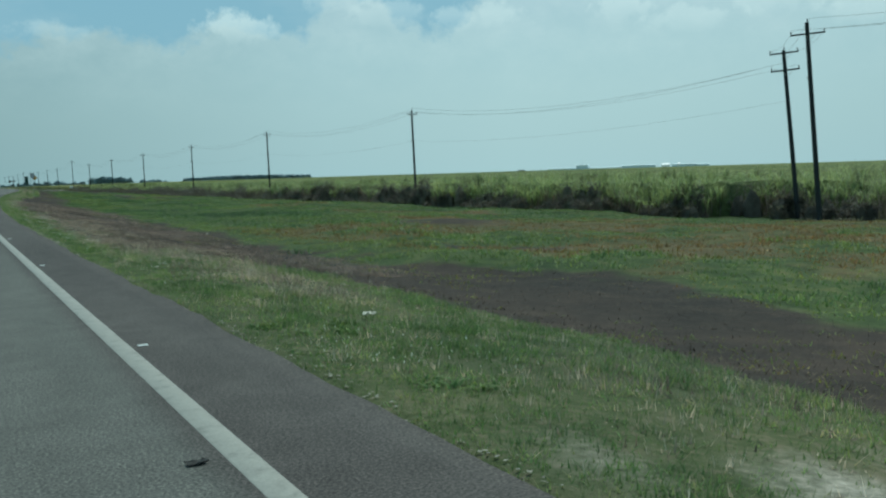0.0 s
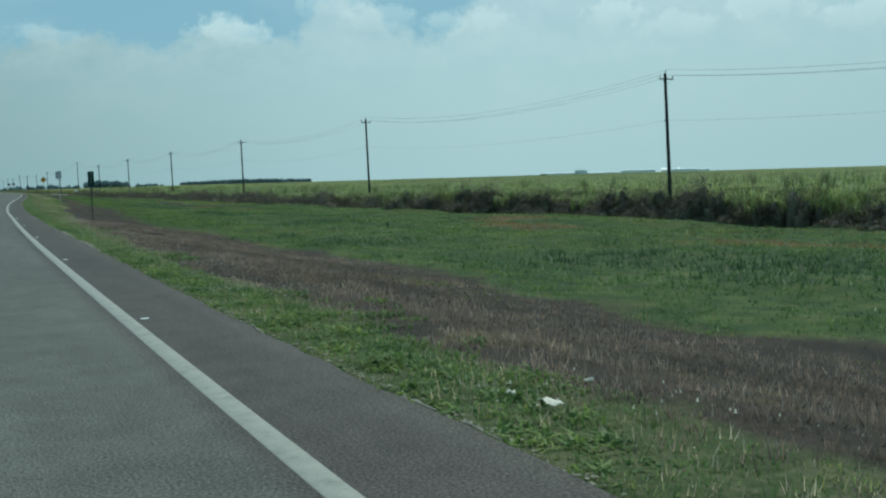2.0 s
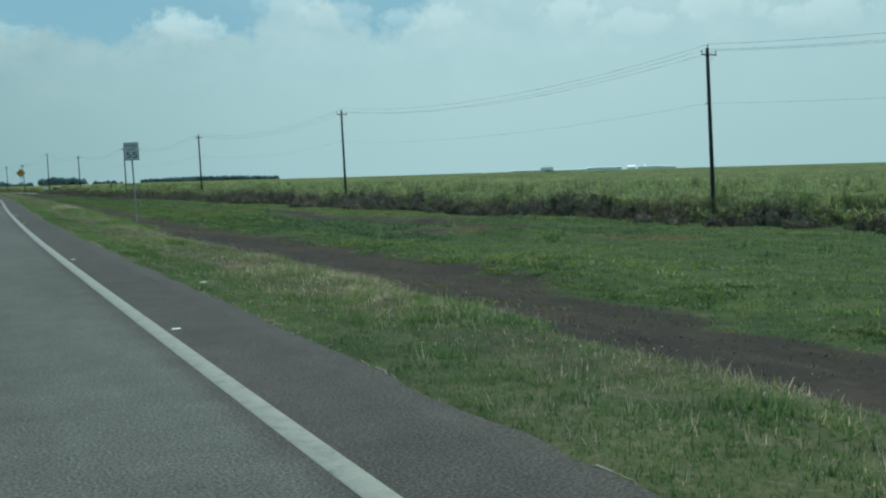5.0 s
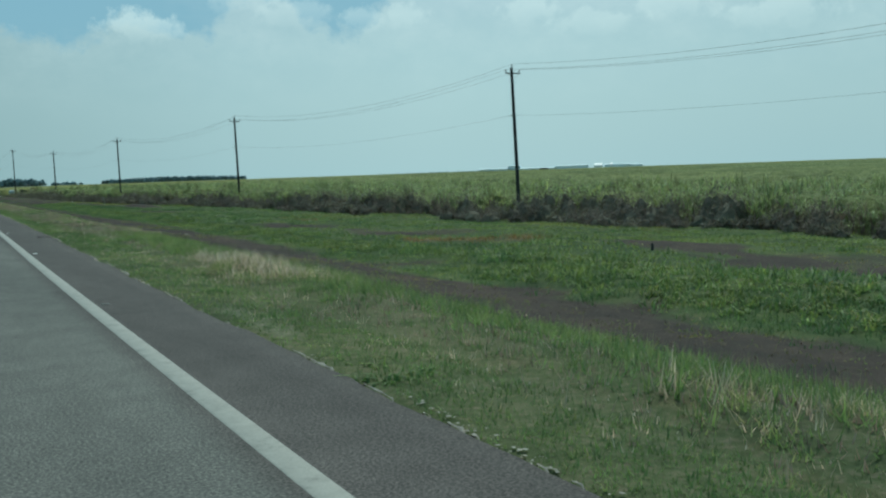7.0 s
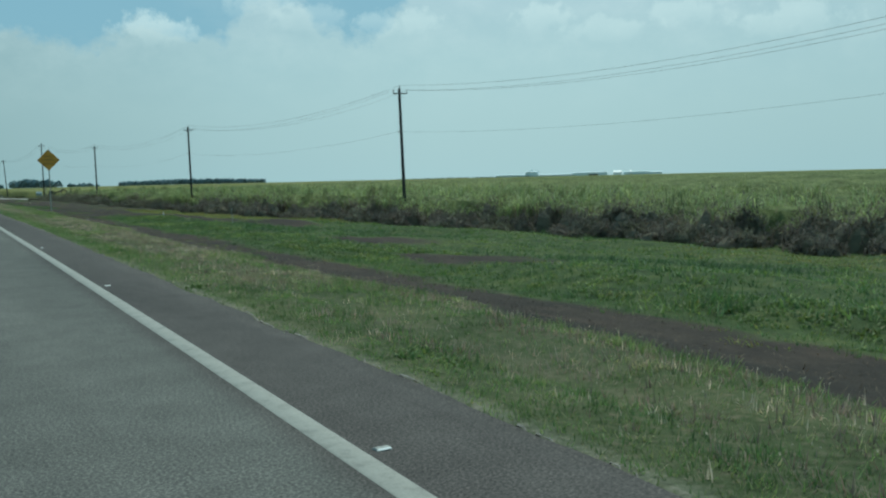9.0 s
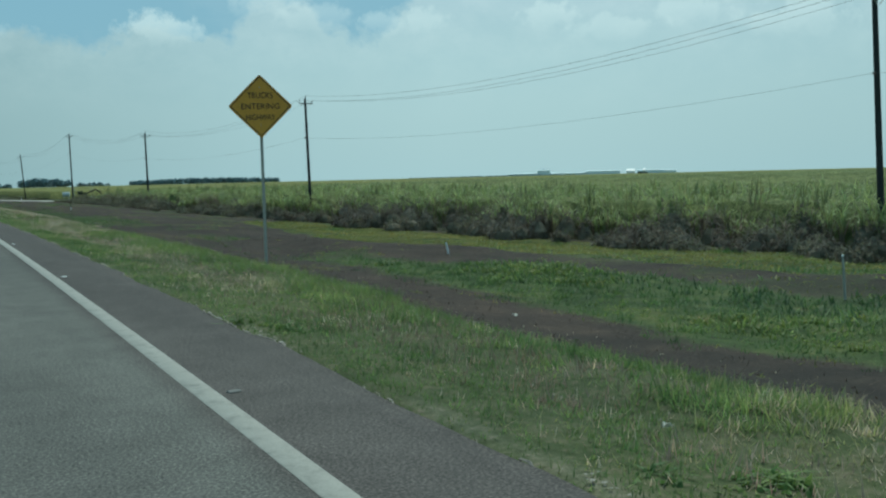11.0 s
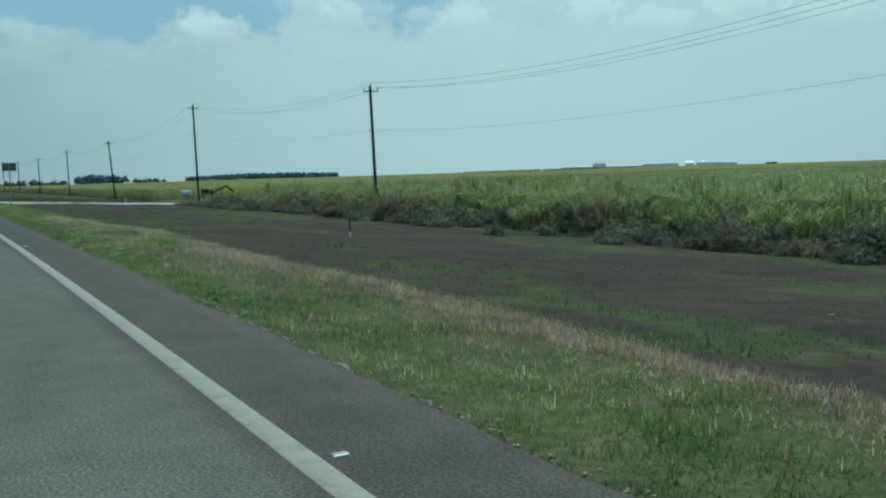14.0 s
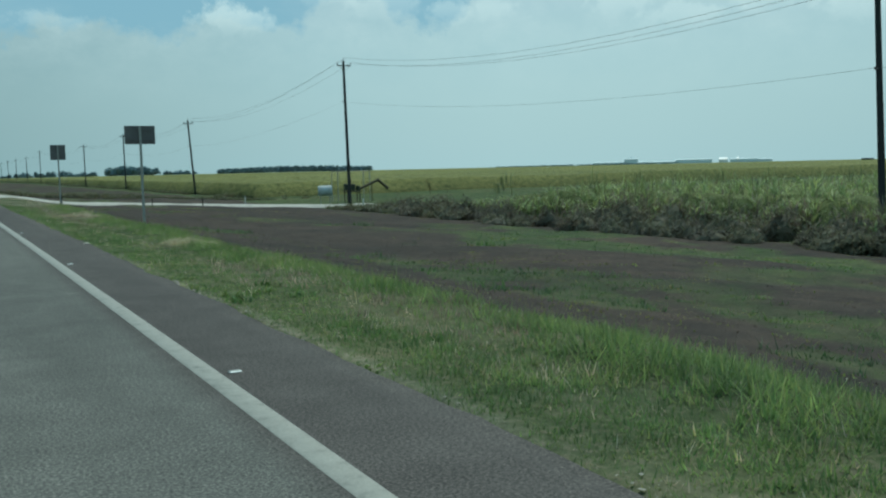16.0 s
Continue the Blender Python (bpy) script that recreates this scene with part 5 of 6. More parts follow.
def speed_sign():
    x, y = 15.42, 196.65
    g = gz(x, y)
    s = thing("speed_limit_sign", (x, y, g), "white rectangular speed limit 55 sign on a leaning steel post", "road sign", turn=-18)
    s.matrix_basis = pose(x, y, g, -5.0, -0.5, 0) @ pose(0, 0, 0, 0, 0, -18)
    zc = 3.355 - g
    post_part(s, 3.8 - g, 0.075)
    face = part("panel", plate(0.775, 0.965, 0.05, 0.004, 0.0, (0, zc)), SIGN_WHITE, s)
    b = joined(*[box(w, 0.004, h, (cx_, -0.004, zc + cz_)) for w, h, cx_, cz_ in ((0.70, 0.016, 0, 0.455), (0.70, 0.016, 0, -0.455), (0.016, 0.89, -0.36, 0), (0.016, 0.89, 0.36, 0))])
    part("border", b, SIGN_BLACK, face)
    text_part("lettering", "SPEED", 0.12, (0, -0.003, zc + 0.31), face, SIGN_BLACK, 0.56)
    text_part("lettering", "LIMIT", 0.12, (0, -0.003, zc + 0.12), face, SIGN_BLACK, 0.46)
    text_part("lettering", "55", 0.33, (0, -0.003, zc - 0.19), face, SIGN_BLACK, 0.56)
    for dz in (0.42, -0.42):
        part("bolt", tube(0.009, 0.009, 0.012, (0, 0.0, zc + dz), Matrix.Rotation(radians(90), 4, "X"), 8), GALV, face)


def warning_sign():
    x, y = 27.1, 339.2
    g = gz(x, y)
    s = thing("warning_sign", (x, y, g), "yellow diamond trucks entering highway sign on a steel post", "road sign", turn=-20)
    zc = 3.725 - g
    post_part(s, 4.4 - g, 0.075)
    face = part("panel", rolled(plate(1.2, 1.2, 0.06, 0.004, 0.0, (0, zc)), 45, (0, 0, zc)), SIGN_YELLOW, s)
    r = joined(*[box(w, 0.004, h, (cx_, -0.004, zc + cz_)) for w, h, cx_, cz_ in ((1.12, 0.02, 0, 0.55), (1.12, 0.02, 0, -0.55), (0.02, 1.08, -0.55, 0), (0.02, 1.08, 0.55, 0))])
    part("border", rolled(r, 45, (0, 0, zc)), SIGN_BLACK, face)
    text_part("lettering", "TRUCKS", 0.155, (0, -0.003, zc + 0.29), face, SIGN_BLACK, 0.66)
    text_part("lettering", "ENTERING", 0.155, (0, -0.003, zc), face, SIGN_BLACK, 1.0)
    text_part("lettering", "HIGHWAY", 0.155, (0, -0.003, zc - 0.29), face, SIGN_BLACK, 0.76)
    for dz in (0.5, -0.5):
        part("bolt", tube(0.014, 0.014, 0.012, (0, 0.0, zc + dz), Matrix.Rotation(radians(90), 4, "X"), 8), GALV, face)


def marker_sign():
    x, y = 8.65, 119.0
    g = gz(x, y)
    s = thing("mile_marker_sign", (x, y, g), "narrow upright dark green roadside marker on a green post", "road sign")
    zc = 2.2 - g
    part("post", joined(box(0.06, 0.006, 2.6 - g + 0.5, (0, 0.05, (2.6 - g) / 2 - 0.25)), box(0.006, 0.035, 2.6 - g + 0.5, (-0.03, 0.066, (2.6 - g) / 2 - 0.25)), box(0.006, 0.035, 2.6 - g + 0.5, (0.03, 0.066, (2.6 - g) / 2 - 0.25))), GREEN_POST, s)
    face = part("panel", plate(0.36, 0.92, 0.03, 0.004, 0.0, (0, zc)), SIGN_GREEN, s)
    for q in (0.3, 0.05, -0.2):
        part("writing_bar", box(0.11, 0.004, 0.03, (0, -0.004, zc + q)), GALV, face, "dull pale bar on green")


speed_sign()
warning_sign()
marker_sign()


def sign_back(x, y, w, z0, z1, label, turn=0.0):
    """A board seen from behind, on one post with two rails."""
    g = gz(x, y)
    s = thing("sign_board", (x, y, g), label, "road sign", "boards seen from behind", turn=turn)
    zc, h = (z0 + z1) / 2 - g, z1 - z0
    part("panel", plate(w, h, 0.04, 0.005, 0.03, (0, zc)), SIGN_BACK, s)
    for dz in (0.28, -0.28):
        part("rail", box(w * 0.9, 0.03, 0.05, (0, 0.014, zc + dz * h)), SIGN_BACK, s, bevel=0.004)
    part("post", joined(box(0.09, 0.008, z1 - g + 0.5, (0, -0.05, (z1 - g) / 2 - 0.25)), box(0.008, 0.045, z1 - g + 0.5, (-0.045, -0.028, (z1 - g) / 2 - 0.25)), box(0.008, 0.045, z1 - g + 0.5, (0.045, -0.028, (z1 - g) / 2 - 0.25))), GALV, s)
    for dz in (0.28, -0.28):
        part("bolt", tube(0.014, 0.014, 0.015, (0, -0.055, zc + dz * h), Matrix.Rotation(radians(90), 4, "X"), 8), GALV, s)


sign_back(30.62, 498.7, 1.22, 2.93, 3.68, "wide sign board seen from its dull brown back on one post")
sign_back(31.0, 532.0, 1.03, 2.78, 3.86, "square sign board seen from its dull brown back on one post")


# ---------------------------------------------------------------- road markers
def road_marker(at, lens, body, label):
    m = thing("road_marker", (0, 0, 0), label, "road marker", "markers along the edge line")
    m.matrix_basis = at
    bm = bmesh.new()
    bmesh.ops.create_cube(bm, size=1, matrix=Matrix.Translation((0, 0, 0.009)) @ Matrix.Diagonal((0.12, 0.085, 0.018, 1)))
    for v in bm.verts:
        if v.co.z > 0.009:
            v.co.y *= 0.35
            v.co.x *= 0.86
    part("body", bm, body, m, bevel=0.002)
    part("lens", box(0.098, 0.002, 0.016, (0, -0.0325, 0.0105), Matrix.Rotation(radians(-57), 4, "X")), lens, m)
    return m


MARKER_BODY = plain("dusty_marker_body", (0.30, 0.30, 0.28), 0.6, 0, 0.2, 20)
WORN = plain("scuffed_marker", (0.13, 0.13, 0.125), 0.7, 0, 0.3, 20)
bright_marker = dull_marker = None
for k in range(-2, 62):
    y = 11.6 + 11.957 * k + float(np.interp(k, [0, 2, 7, 13, 15, 20, 27, 33, 38], [-0.8, -0.6, -0.1, 0.85, 0.85, 0.8, 0.0, 0.2, 0.4]))
    at = pose(float(line_x(y)[0]) + 0.24, y, 0.001)
    if k in (4, 14, 17, 24, 26, 31, 34):
        dull_marker = copy_thing(dull_marker, at) if dull_marker else road_marker(at, WORN, WORN, "small raised road marker scuffed dull grey on the asphalt")
    else:
        bright_marker = copy_thing(bright_marker, at) if bright_marker else road_marker(at, REFLECTOR, MARKER_BODY, "small raised white reflective road marker beside the edge line")


# ---------------------------------------------------------------- field drive, pump and tank
def drive_z(x, y):
    z = np.interp(x, [26.0, 27.0, 28.2, 30, 33, 44, 62, 66], [-0.03, -0.10, -0.36, -0.72, -1.05, -1.62, -2.30, -2.36])
    return np.maximum(z, ground_z(x, y) + 0.16) + 0.03 * wobble(x, y, 0.7, 1.0)


dys = np.linspace(552.6, 559.2, 12)
dxs = np.array(spread(26.35, 66, 0.6))
DX = np.repeat(dxs[None], len(dys), 0)


def drive_sheet(x, y):
    z = drive_z(x, y)
    z[0] = z[-1] = -9
    z[0], z[-1] = ground_z(x[0], y[0]) - 0.1, ground_z(x[-1], y[-1]) - 0.1
    return z


tagged(new("field_drive", strip_grid("field_drive", dys, DX, drive_sheet, SHELL)), "pale crushed shell drive crossing the ditch to the field", "track", kind="structure")


def short_post(x, y, h, r, mat, label, lean=0.0, to=0.0, cap=None):
    g = gz(x, y)
    p = thing("marker_post", (x, y, g), label, "post")
    p.matrix_basis = pose(x, y, g, 0, 0, to) @ pose(0, 0, 0, 0, lean, 0)
    part("shaft", tube(r, r * 0.92, h + 0.25, (0, 0, -0.25), segs=10), mat, p)
    part("cap", tube(r * 1.08, r * 0.75, 0.05, (0, 0, h), segs=10), cap or mat, p)
    return p


for x in (33.2, 41.2, 46.0):
    short_post(x, 551.6, 0.75, 0.05, DARK_POST, "short dark post beside the shell drive")
short_post(52.7, 560.2, 0.9, 0.05, WHITE_POST, "short white post beside the shell drive")
short_post(62.55, 550.8, 0.85, 0.055, WHITE_POST, "short white post at the field corner")
short_post(26.0, 114.3, 0.55, 0.06, DARK_POST, "short dark post standing in green weeds")
short_post(33.9, 227.1, 0.5, 0.06, DARK_POST, "short dark post standing in green weeds")
short_post(38.75, 348.5, 0.58, 0.045, WHITE_POST, "white leaning marker post in the weeds", 13, 134)
short_post(38.7, 329.8, 1.2, 0.035, GALV, "thin grey pipe post with a white cap in weeds", 4, 160, WHITE_POST)
pole_post = short_post(42.6, 447.9, 1.2, 0.045, DARK_POST, "dark marker post with a white lower sleeve on bare muck")
pole_post.matrix_basis = pose(42.6, 447.9, gz(42.6, 447.9) - 0.13)
part("sleeve", tube(0.056, 0.056, 0.55, (0, 0, -0.05), segs=12), WHITE_POST, pole_post, "white plastic sleeve")


def pump_unit():
    x, y = 67.5, 565.7
    g = gz(x, y)
    p = thing("irrigation_pump", (x, y, g), "dark irrigation pump engine with a raised bent discharge pipe", "pump")
    engine = plain("oily_engine_iron", (0.035, 0.045, 0.03), 0.5, 0.3, 0.3)
    pipe = plain("rusty_pipe", (0.10, 0.085, 0.06), 0.7, 0.4, 0.35)
    part("skid", joined(box(2.0, 0.12, 0.16, (0, -0.45, 1.35)), box(2.0, 0.12, 0.16, (0, 0.45, 1.35)), *[box(0.12, 0.9, 0.12, (q, 0, 1.35)) for q in (-0.8, 0, 0.8)]), pipe, p)
    for q in (-0.8, 0.8):
        for w in (-0.45, 0.45):
            part("leg", tube(0.07, 0.07, 1.45, (q, w, -0.15), segs=8), pipe, p)
    part("engine", box(1.1, 0.7, 0.75, (-0.25, 0, 1.84)), engine, p, bevel=0.05)
    part("radiator", box(0.12, 0.72, 0.8, (-0.9, 0, 1.88)), engine, p, bevel=0.02)
    part("exhaust", tube(0.05, 0.05, 0.7, (-0.1, 0.1, 2.15), segs=8), pipe, p)
    part("pump_bowl", tube(0.28, 0.22, 0.6, (0.75, 0, 1.4), segs=14), engine, p)
    part("discharge_pipe", joined(tube(0.17, 0.17, 2.8, (0.8, 0, 1.55), Matrix.Rotation(radians(68), 4, "Y"), 12), tube(0.18, 0.18, 1.75, (3.38, 0, 2.66), Matrix.Rotation(radians(130), 4, "Y"), 12), tube(0.24, 0.24, 0.1, (3.33, 0, 2.6), Matrix.Rotation(radians(100), 4, "Y"), 12)), pipe, p)
    part("prop", tube(0.05, 0.05, 2.1, (2.6, 0, 0.0), segs=8), pipe, p)


def post_frame():
    x, y = 68.1, 568.0
    g = gz(x, y)
    f = thing("pipe_frame", (x, y, g), "tall open frame of thin grey posts round the pump", "frame")
    for q in (-1.9, 2.3):
        for w in (-1.0, 1.0):
            part("post", tube(0.05, 0.05, 4.0, (q, w, -0.2), segs=8), GALV, f)
    for w in (-1.0, 1.0):
        part("rail", tube(0.035, 0.035, 4.2, (-1.9, w, 3.75), Matrix.Rotation(radians(90), 4, "Y"), 8), GALV, f)


def tank():
    x, y = 63.6, 564.6
    g = gz(x, y)
    t_ = thing("fuel_tank", (x, y, g), "pale blue-grey cylindrical tank on a steel stand by the pump", "tank", turn=-20)
    paint = plain("pale_tank_paint", (0.40, 0.44, 0.45), 0.4, 0, 0.25, 2, spec=0.5)
    zt, r = 1.55, 0.6
    part("shell", tube(r, r, 1.6, (-0.8, 0, zt), Matrix.Rotation(radians(90), 4, "Y"), 28), paint, t_, bevel=0.05)
    for q in (-0.55, 0.55):
        part("saddle", box(0.12, 1.0, 0.35, (q, 0, zt - 0.58)), GALV, t_, bevel=0.01)
        for w in (-0.45, 0.45):
            part("leg", box(0.08, 0.08, 1.0, (q, w, 0.35)), GALV, t_)
        part("strap", joined(*[box(0.06, 0.20, 0.012, (q, (r + 0.008) * math.sin(radians(a_)), zt + (r + 0.008) * math.cos(radians(a_))), Matrix.Rotation(radians(-a_), 4, "X")) for a_ in range(-90, 91, 18)]), GALV, t_)
    part("filler", tube(0.08, 0.08, 0.14, (0.3, 0, zt + r - 0.04), segs=12), GALV, t_)


pump_unit()
post_frame()
tank()

RANK = leaf_material("rank_weed", ((0.0, (0.16, 0.14, 0.12)), (0.35, (0.12, 0.125, 0.075)), (1.0, (0.14, 0.18, 0.08))), 0.4, patch=0.15)
# rank weeds at the corner of the field and along the foot of the cane
bx = np.concatenate([RNG.uniform(58, 68, 900), RNG.uniform(57.5, 60.8, 2600), RNG.uniform(28, 70, 1500), RNG.uniform(62, 65, 1500)])
by = np.concatenate([RNG.uniform(528, 551, 900), RNG.uniform(2, 530, 2600), RNG.uniform(586, 600, 1500), RNG.uniform(590, 900, 1500)])
lump = wobble(bx, by, 2.4, 0.9)
keep = lump > 0.05
bx, by, lump = bx[keep], by[keep], lump[keep]
tufts("rank_weed", bx, by, ground_z(bx, by), 11, 0.35 + 0.9 * np.clip(lump, 0, 1) * RNG.random(len(bx)), 0.45, 0.7, 0.09, np.clip(0.1 + 0.5 * RNG.random(len(bx)), 0, 1), RANK, "rank dark weeds along the foot of the cane", "weeds", segs=2)


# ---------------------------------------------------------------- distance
# bluish distance haze is mixed into this foliage colour
HAZED_LEAF = plain("hazed_far_foliage", (0.19, 0.26, 0.28), 0.9, 0, 0.15, 0.08)


def far_wood(name, x0, y0, x1, y1, h, deep, n_trees, label, seed, uneven=0.35):
    """A far stand of trees: many leaf clumps heaped on short trunks."""
    rng = np.random.default_rng(seed)
    vs, fs, k = [], [], 0
    for i in range(n_trees):
        s = (i + rng.random()) / n_trees
        x, y = x0 + (x1 - x0) * s + rng.uniform(-deep, deep), y0 + (y1 - y0) * s + rng.uniform(-deep, deep)
        g = gz(x, y)
        ht = h * (1 - uneven * rng.random()) * (0.75 + 0.25 * math.sin(math.pi * min(max(s, 0.06), 0.94)))
        r = 0.30 * h * (0.7 + 0.6 * rng.random())
        for q in range(5):
            a = q * 2 * math.pi / 5
            vs += [(x + 0.3 * math.cos(a), y + 0.3 * math.sin(a), g), (x + 0.15 * math.cos(a), y + 0.15 * math.sin(a), g + ht * 0.6)]
        fs += [(k + 2 * q, k + (2 * q + 2) % 10, k + (2 * q + 3) % 10, k + 2 * q + 1) for q in range(5)]
        k += 10
        for j in range(64):
            a, e, rr = rng.random() * 6.283, rng.random(), rng.random() ** 0.5
            c = np.array([x + math.cos(a) * r * rr, y + math.sin(a) * r * rr, g + ht * (0.22 + 0.72 * e * (1 - 0.45 * rr * rr))])
            sz = h * 0.10 * (0.6 + rng.random())
            u, w = rng.standard_normal(3), rng.standard_normal(3)
            u /= np.linalg.norm(u)
            w -= u * (w @ u)
            w /= np.linalg.norm(w)
            for p_ in (c - u * sz, c - w * sz * 0.8, c + u * sz, c + w * sz * 0.8):
                vs.append(tuple(p_))
            fs.append((k, k + 1, k + 2, k + 3))
            k += 4
    tagged(new(name, mesh_from(name, np.array(vs), [np.array(fs)], HAZED_LEAF)), label, "trees", kind="stuff")


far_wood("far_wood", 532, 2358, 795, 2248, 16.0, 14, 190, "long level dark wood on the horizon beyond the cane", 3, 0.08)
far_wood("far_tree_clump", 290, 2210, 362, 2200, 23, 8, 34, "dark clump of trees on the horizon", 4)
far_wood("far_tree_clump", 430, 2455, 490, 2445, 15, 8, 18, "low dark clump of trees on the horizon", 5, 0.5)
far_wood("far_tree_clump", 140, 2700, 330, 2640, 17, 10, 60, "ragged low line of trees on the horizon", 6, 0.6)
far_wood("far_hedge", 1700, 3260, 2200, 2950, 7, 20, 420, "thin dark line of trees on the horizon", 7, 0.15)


def sugar_mill():
    """Hazy mill sheds and stacks on the skyline."""
    c = Vector((3265, 3773, 0))
    m = thing("sugar_mill", (c.x, c.y, gz(c.x, c.y)), "distant pale sugar mill sheds and stacks on the horizon", "mill", turn=-43)
    # distance haze goes into the pale blue-grey of the sheds and stacks
    hazy = plain("haze_tinted_cladding", (0.70, 0.77, 0.80), 0.8, 0, 0.08, 0.02)
    white = plain("white_cladding", (0.80, 0.80, 0.79), 0.6, 0, 0.08, 0.02)
    for x, w, h, mat, label in ((-540, 165, 13, hazy, ""), (-445, 62, 27, hazy, "tall mill house"), (-325, 190, 11, hazy, ""), (-160, 165, 18, hazy, ""), (-28, 40, 20, white, "white gabled shed"), (62, 120, 17, hazy, ""), (36, 10, 21, white, "white gabled shed"), (150, 70, 14, hazy, "")):
        pitch = 10.0 if label.startswith("white") else 2.5
        h -= 0.45 * pitch if pitch > 5 else 0
        part("shed", box(w, 60, h, (x, 0, h / 2)), mat, m, label, bevel=1.5)
        ridge = bmesh.new()
        pts = [ridge.verts.new(p_) for p_ in ((x - w / 2, -31, h), (x + w / 2, -31, h), (x + w / 2, 31, h), (x - w / 2, 31, h), (x - w / 2, 0, h + pitch), (x + w / 2, 0, h + pitch))]
        for f_ in ((0, 1, 5, 4), (2, 3, 4, 5), (1, 2, 5), (3, 0, 4), (3, 2, 1, 0)):
            ridge.faces.new([pts[q] for q in f_])
        part("roof", ridge, mat, m)
    for x, h in ((-460, 36), (-445, 39), (-428, 35)):
        part("stack", tube(4, 3, h, (x, 10, 0), segs=12), hazy, m)


sugar_mill()


def cane_wagon():
    """A dark cane wagon standing far out in the field."""
    x, y = 553.7, 879.0
    g = gz(x, y)
    w_ = thing("cane_wagon", (x, y, g), "dark steel cane wagon standing far out in the field", "wagon", turn=-48)
    dark = plain("dark_wagon_steel", (0.05, 0.055, 0.055), 0.7, 0.2, 0.3, 0.5)
    part("bed", box(7.5, 2.4, 1.7, (0, 0, 2.3)), dark, w_, bevel=0.06)
    for q in (-3.0, -1.0, 1.0, 3.0):
        part("stake", box(0.12, 2.5, 2.1, (q, 0, 2.4)), dark, w_, bevel=0.02)
    for q in (-2.4, 2.4):
        for r_ in (-1.1, 1.1):
            part("wheel", tube(0.7, 0.7, 0.35, (q, r_ - 0.17, 0.7), Matrix.Rotation(radians(-90), 4, "X"), 20), dark, w_, bevel=0.04)


cane_wagon()


# ---------------------------------------------------------------- litter, stones and scraps
def scrap(name, x, y, w, l, h, mat, label, category, turn, seed, on_road=False):
    """A crumpled flat scrap."""
    rng = np.random.default_rng(seed)
    bm = bmesh.new()
    bmesh.ops.create_grid(bm, x_segments=5, y_segments=4, size=0.5)
    for v in bm.verts:
        v.co.z = rng.random() * h / max(h, 0.01) * h
        v.co.x = v.co.x * w + rng.uniform(-0.06, 0.06) * w
        v.co.y = v.co.y * l + rng.uniform(-0.10, 0.10) * l
    bmesh.ops.solidify(bm, geom=list(bm.faces), thickness=0.008)
    me = bpy.data.meshes.new(name)
    bm.to_mesh(me)
    bm.free()
    me.materials.append(mat)
    ob = new(name, me)
    ob.matrix_basis = pose(x, y, 0.012 if on_road else gz(x, y) + 0.05, 0, 0, turn)
    return tagged(ob, label, category)


RUBBER = plain("tyre_rubber", (0.02, 0.02, 0.02), 0.8, 0, 0.3)
scrap("tyre_scrap", 14.1, 235.3, 0.40, 0.03, 0.015, RUBBER, "strip of shredded black tyre tread on the shoulder", "tyre scrap", -30, 1, True)
scrap("tyre_scrap", 1.32, 6.05, 0.13, 0.08, 0.02, RUBBER, "small scrap of black tyre rubber on the lane", "tyre scrap", 10, 2, True)
for k, (x, y, w) in enumerate(((8.46, 160.92, 0.28), (10.46, 188.02, 0.15), (27.14, 394.45, 0.30), (38.54, 411.0, 0.25), (23.14, 248.3, 0.36), (16.35, 248.43, 0.2), (25.63, 333.3, 0.2),
                               (27.81, 328.9, 0.25), (22.8, 320.1, 0.16), (26.23, 364.3, 0.26), (26.56, 365.7, 0.2), (38.3, 404.2, 0.25), (56.6, 396.3, 0.5), (27.21, 427.9, 0.24), (26.62, 484.5, 0.3),
                               (5.37, 12.66, 0.4), (4.11, 21.2, 0.2), (4.61, 64.5, 0.45), (4.51, 64.9, 0.3), (5.58, 65.3, 0.2), (12.55, 51.4, 0.25), (11.46, 77.0, 0.12), (35.0, 62.6, 0.4), (55.2, 394.7, 0.3), (38.3, 414.0, 0.4))):
    scrap("litter", x - 0.15, y - 0.25, w * 0.45, w * 0.25, 0.04, LITTER, "crumpled scrap of white litter lying in the grass", "litter", 37 * k, 20 + k)

CHIP = plain("weathered_stone_chip", (0.27, 0.25, 0.21), 0.95, 0, 0.4, 4.0)


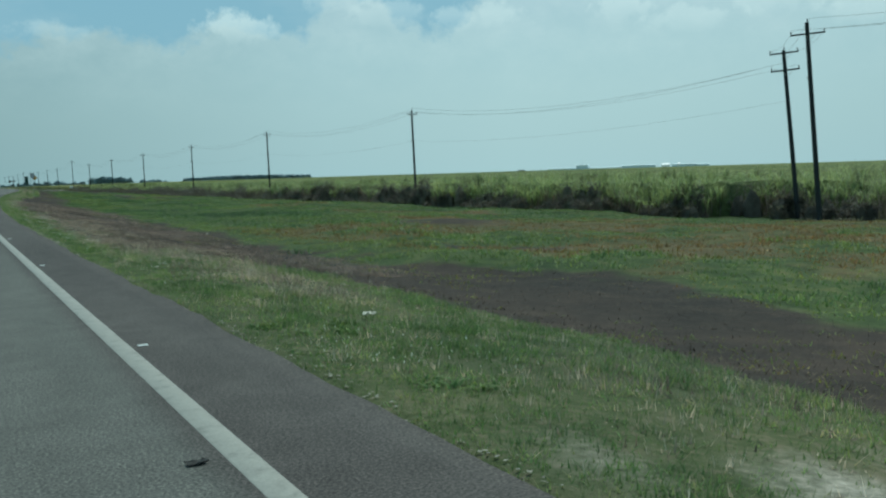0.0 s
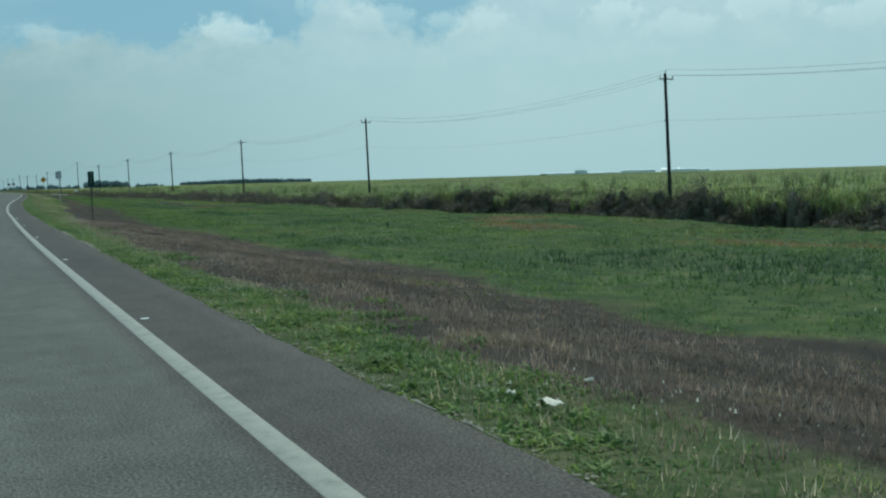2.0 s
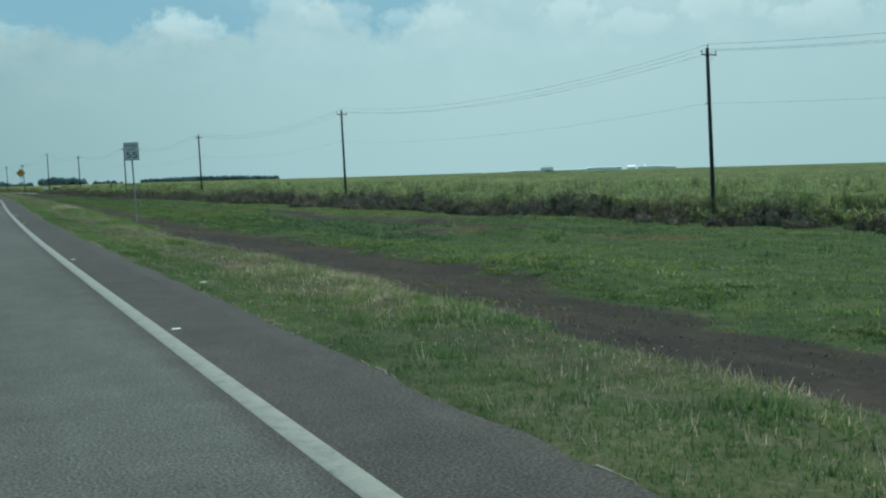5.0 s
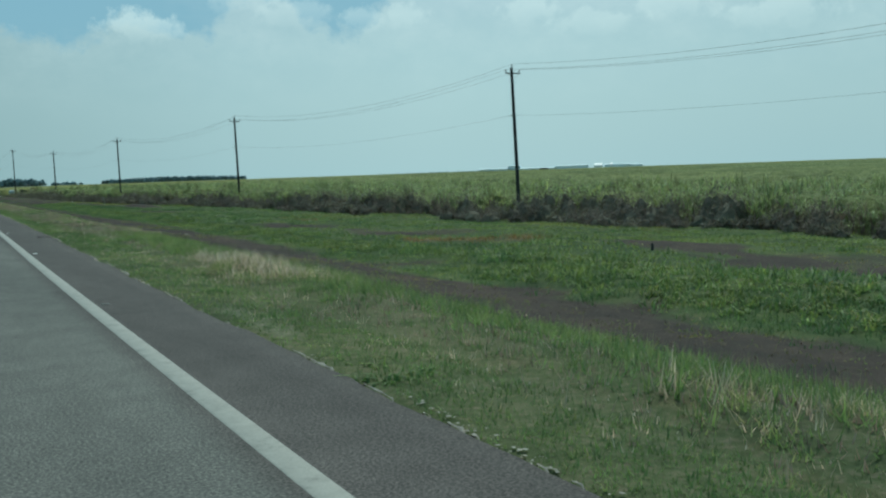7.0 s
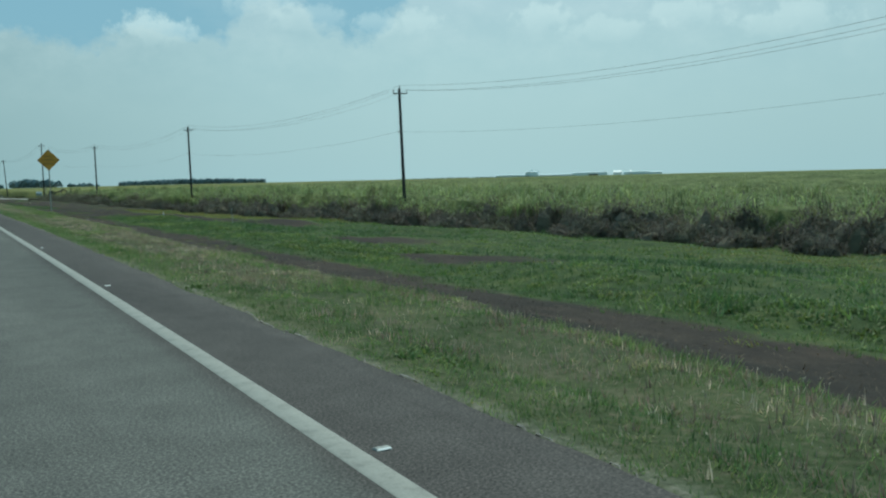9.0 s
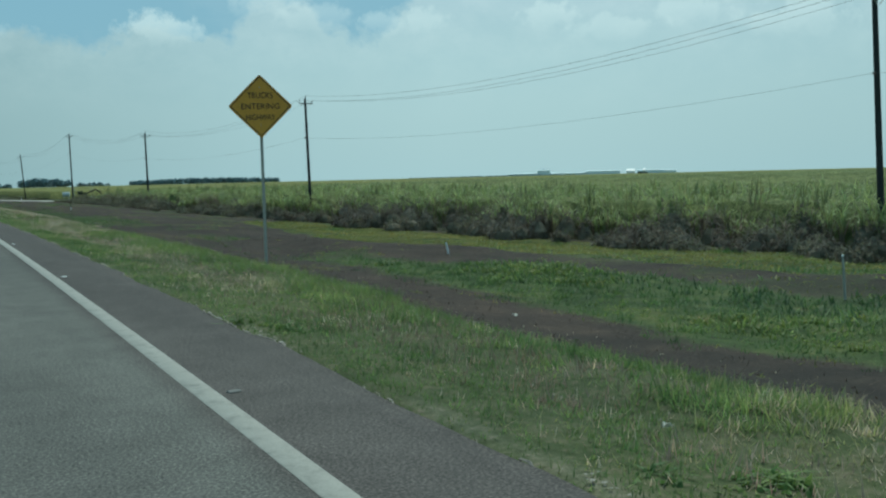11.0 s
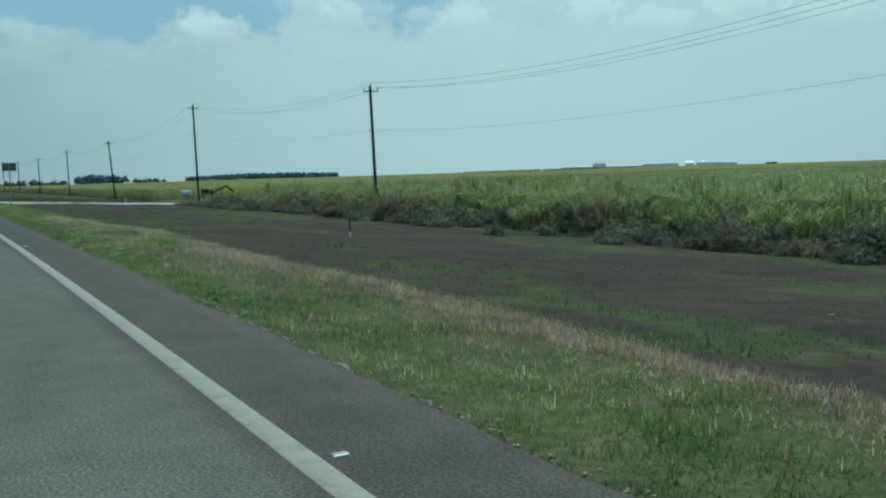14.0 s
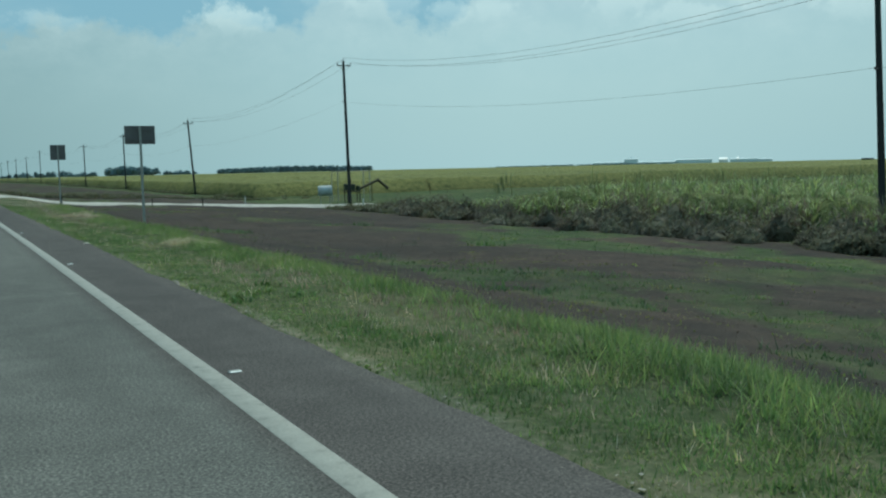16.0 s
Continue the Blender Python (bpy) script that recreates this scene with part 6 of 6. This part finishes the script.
def stones(name, x, y, size, label):
    """Small uneven stones lying on the ground."""
    n_ = len(x)
    corners = np.array([(-1, -1, 0), (1, -1, 0), (1, 1, 0), (-1, 1, 0), (0, 0, 0.9)], float)
    c_ = corners[None] * (0.7 + 0.6 * RNG.random((n_, 5, 1))) * size[:, None, None] * np.array([1.4, 1.0, 0.55])
    ang = RNG.random(n_) * 6.283
    rx_ = c_[..., 0] * np.cos(ang)[:, None] - c_[..., 1] * np.sin(ang)[:, None]
    ry_ = c_[..., 0] * np.sin(ang)[:, None] + c_[..., 1] * np.cos(ang)[:, None]
    vv = np.stack([rx_ + x[:, None], ry_ + y[:, None], c_[..., 2] + ground_z(x, y)[:, None] + 0.02], -1).reshape(-1, 3)
    i0 = np.arange(n_) * 5
    ff = np.concatenate([np.stack([i0 + a_, i0 + b_, i0 + 4], -1) for a_, b_ in ((0, 1), (1, 2), (2, 3), (3, 0))])
    tagged(new(name, mesh_from(name, vv, [ff], CHIP)), label, "gravel", kind="stuff")


# pale stone chips and broken pavement crumbs along the edge of the asphalt
ny = RNG.uniform(4, 540, 30000)
nx = line_x(ny) + 1.38 + np.abs(RNG.normal(0, 0.06, len(ny))) + 0.04 * np.sin(ny * 1.7)
keep = wobble(nx * 0.2, ny, 1.3, 0.5) + 0.5 * wobble(nx * 0.1, ny, 11.0, 2.5) + 0.4 * between(ny, 188, 260, 8) > 0.12
keep &= RNG.random(len(ny)) < 0.45
stones("stone_chip", nx[keep], ny[keep], 0.004 + 0.012 * RNG.random(int(keep.sum())) ** 3, "pale stone chips along the broken asphalt edge")
oy = np.concatenate([RNG.uniform(a_, b_, m_) for a_, b_, m_ in ((86, 100, 1500), (31, 46, 600), (60, 75, 250))])
ox = line_x(oy) + 1.40 + np.abs(RNG.normal(0, 0.06, len(oy))) + 0.05 * wobble(oy, oy * 0, 0.3, 2.2)
stones("edge_rubble", ox, oy, 0.004 + 0.013 * RNG.random(len(oy)) ** 2, "loose pale rubble beside the crumbling asphalt edge")
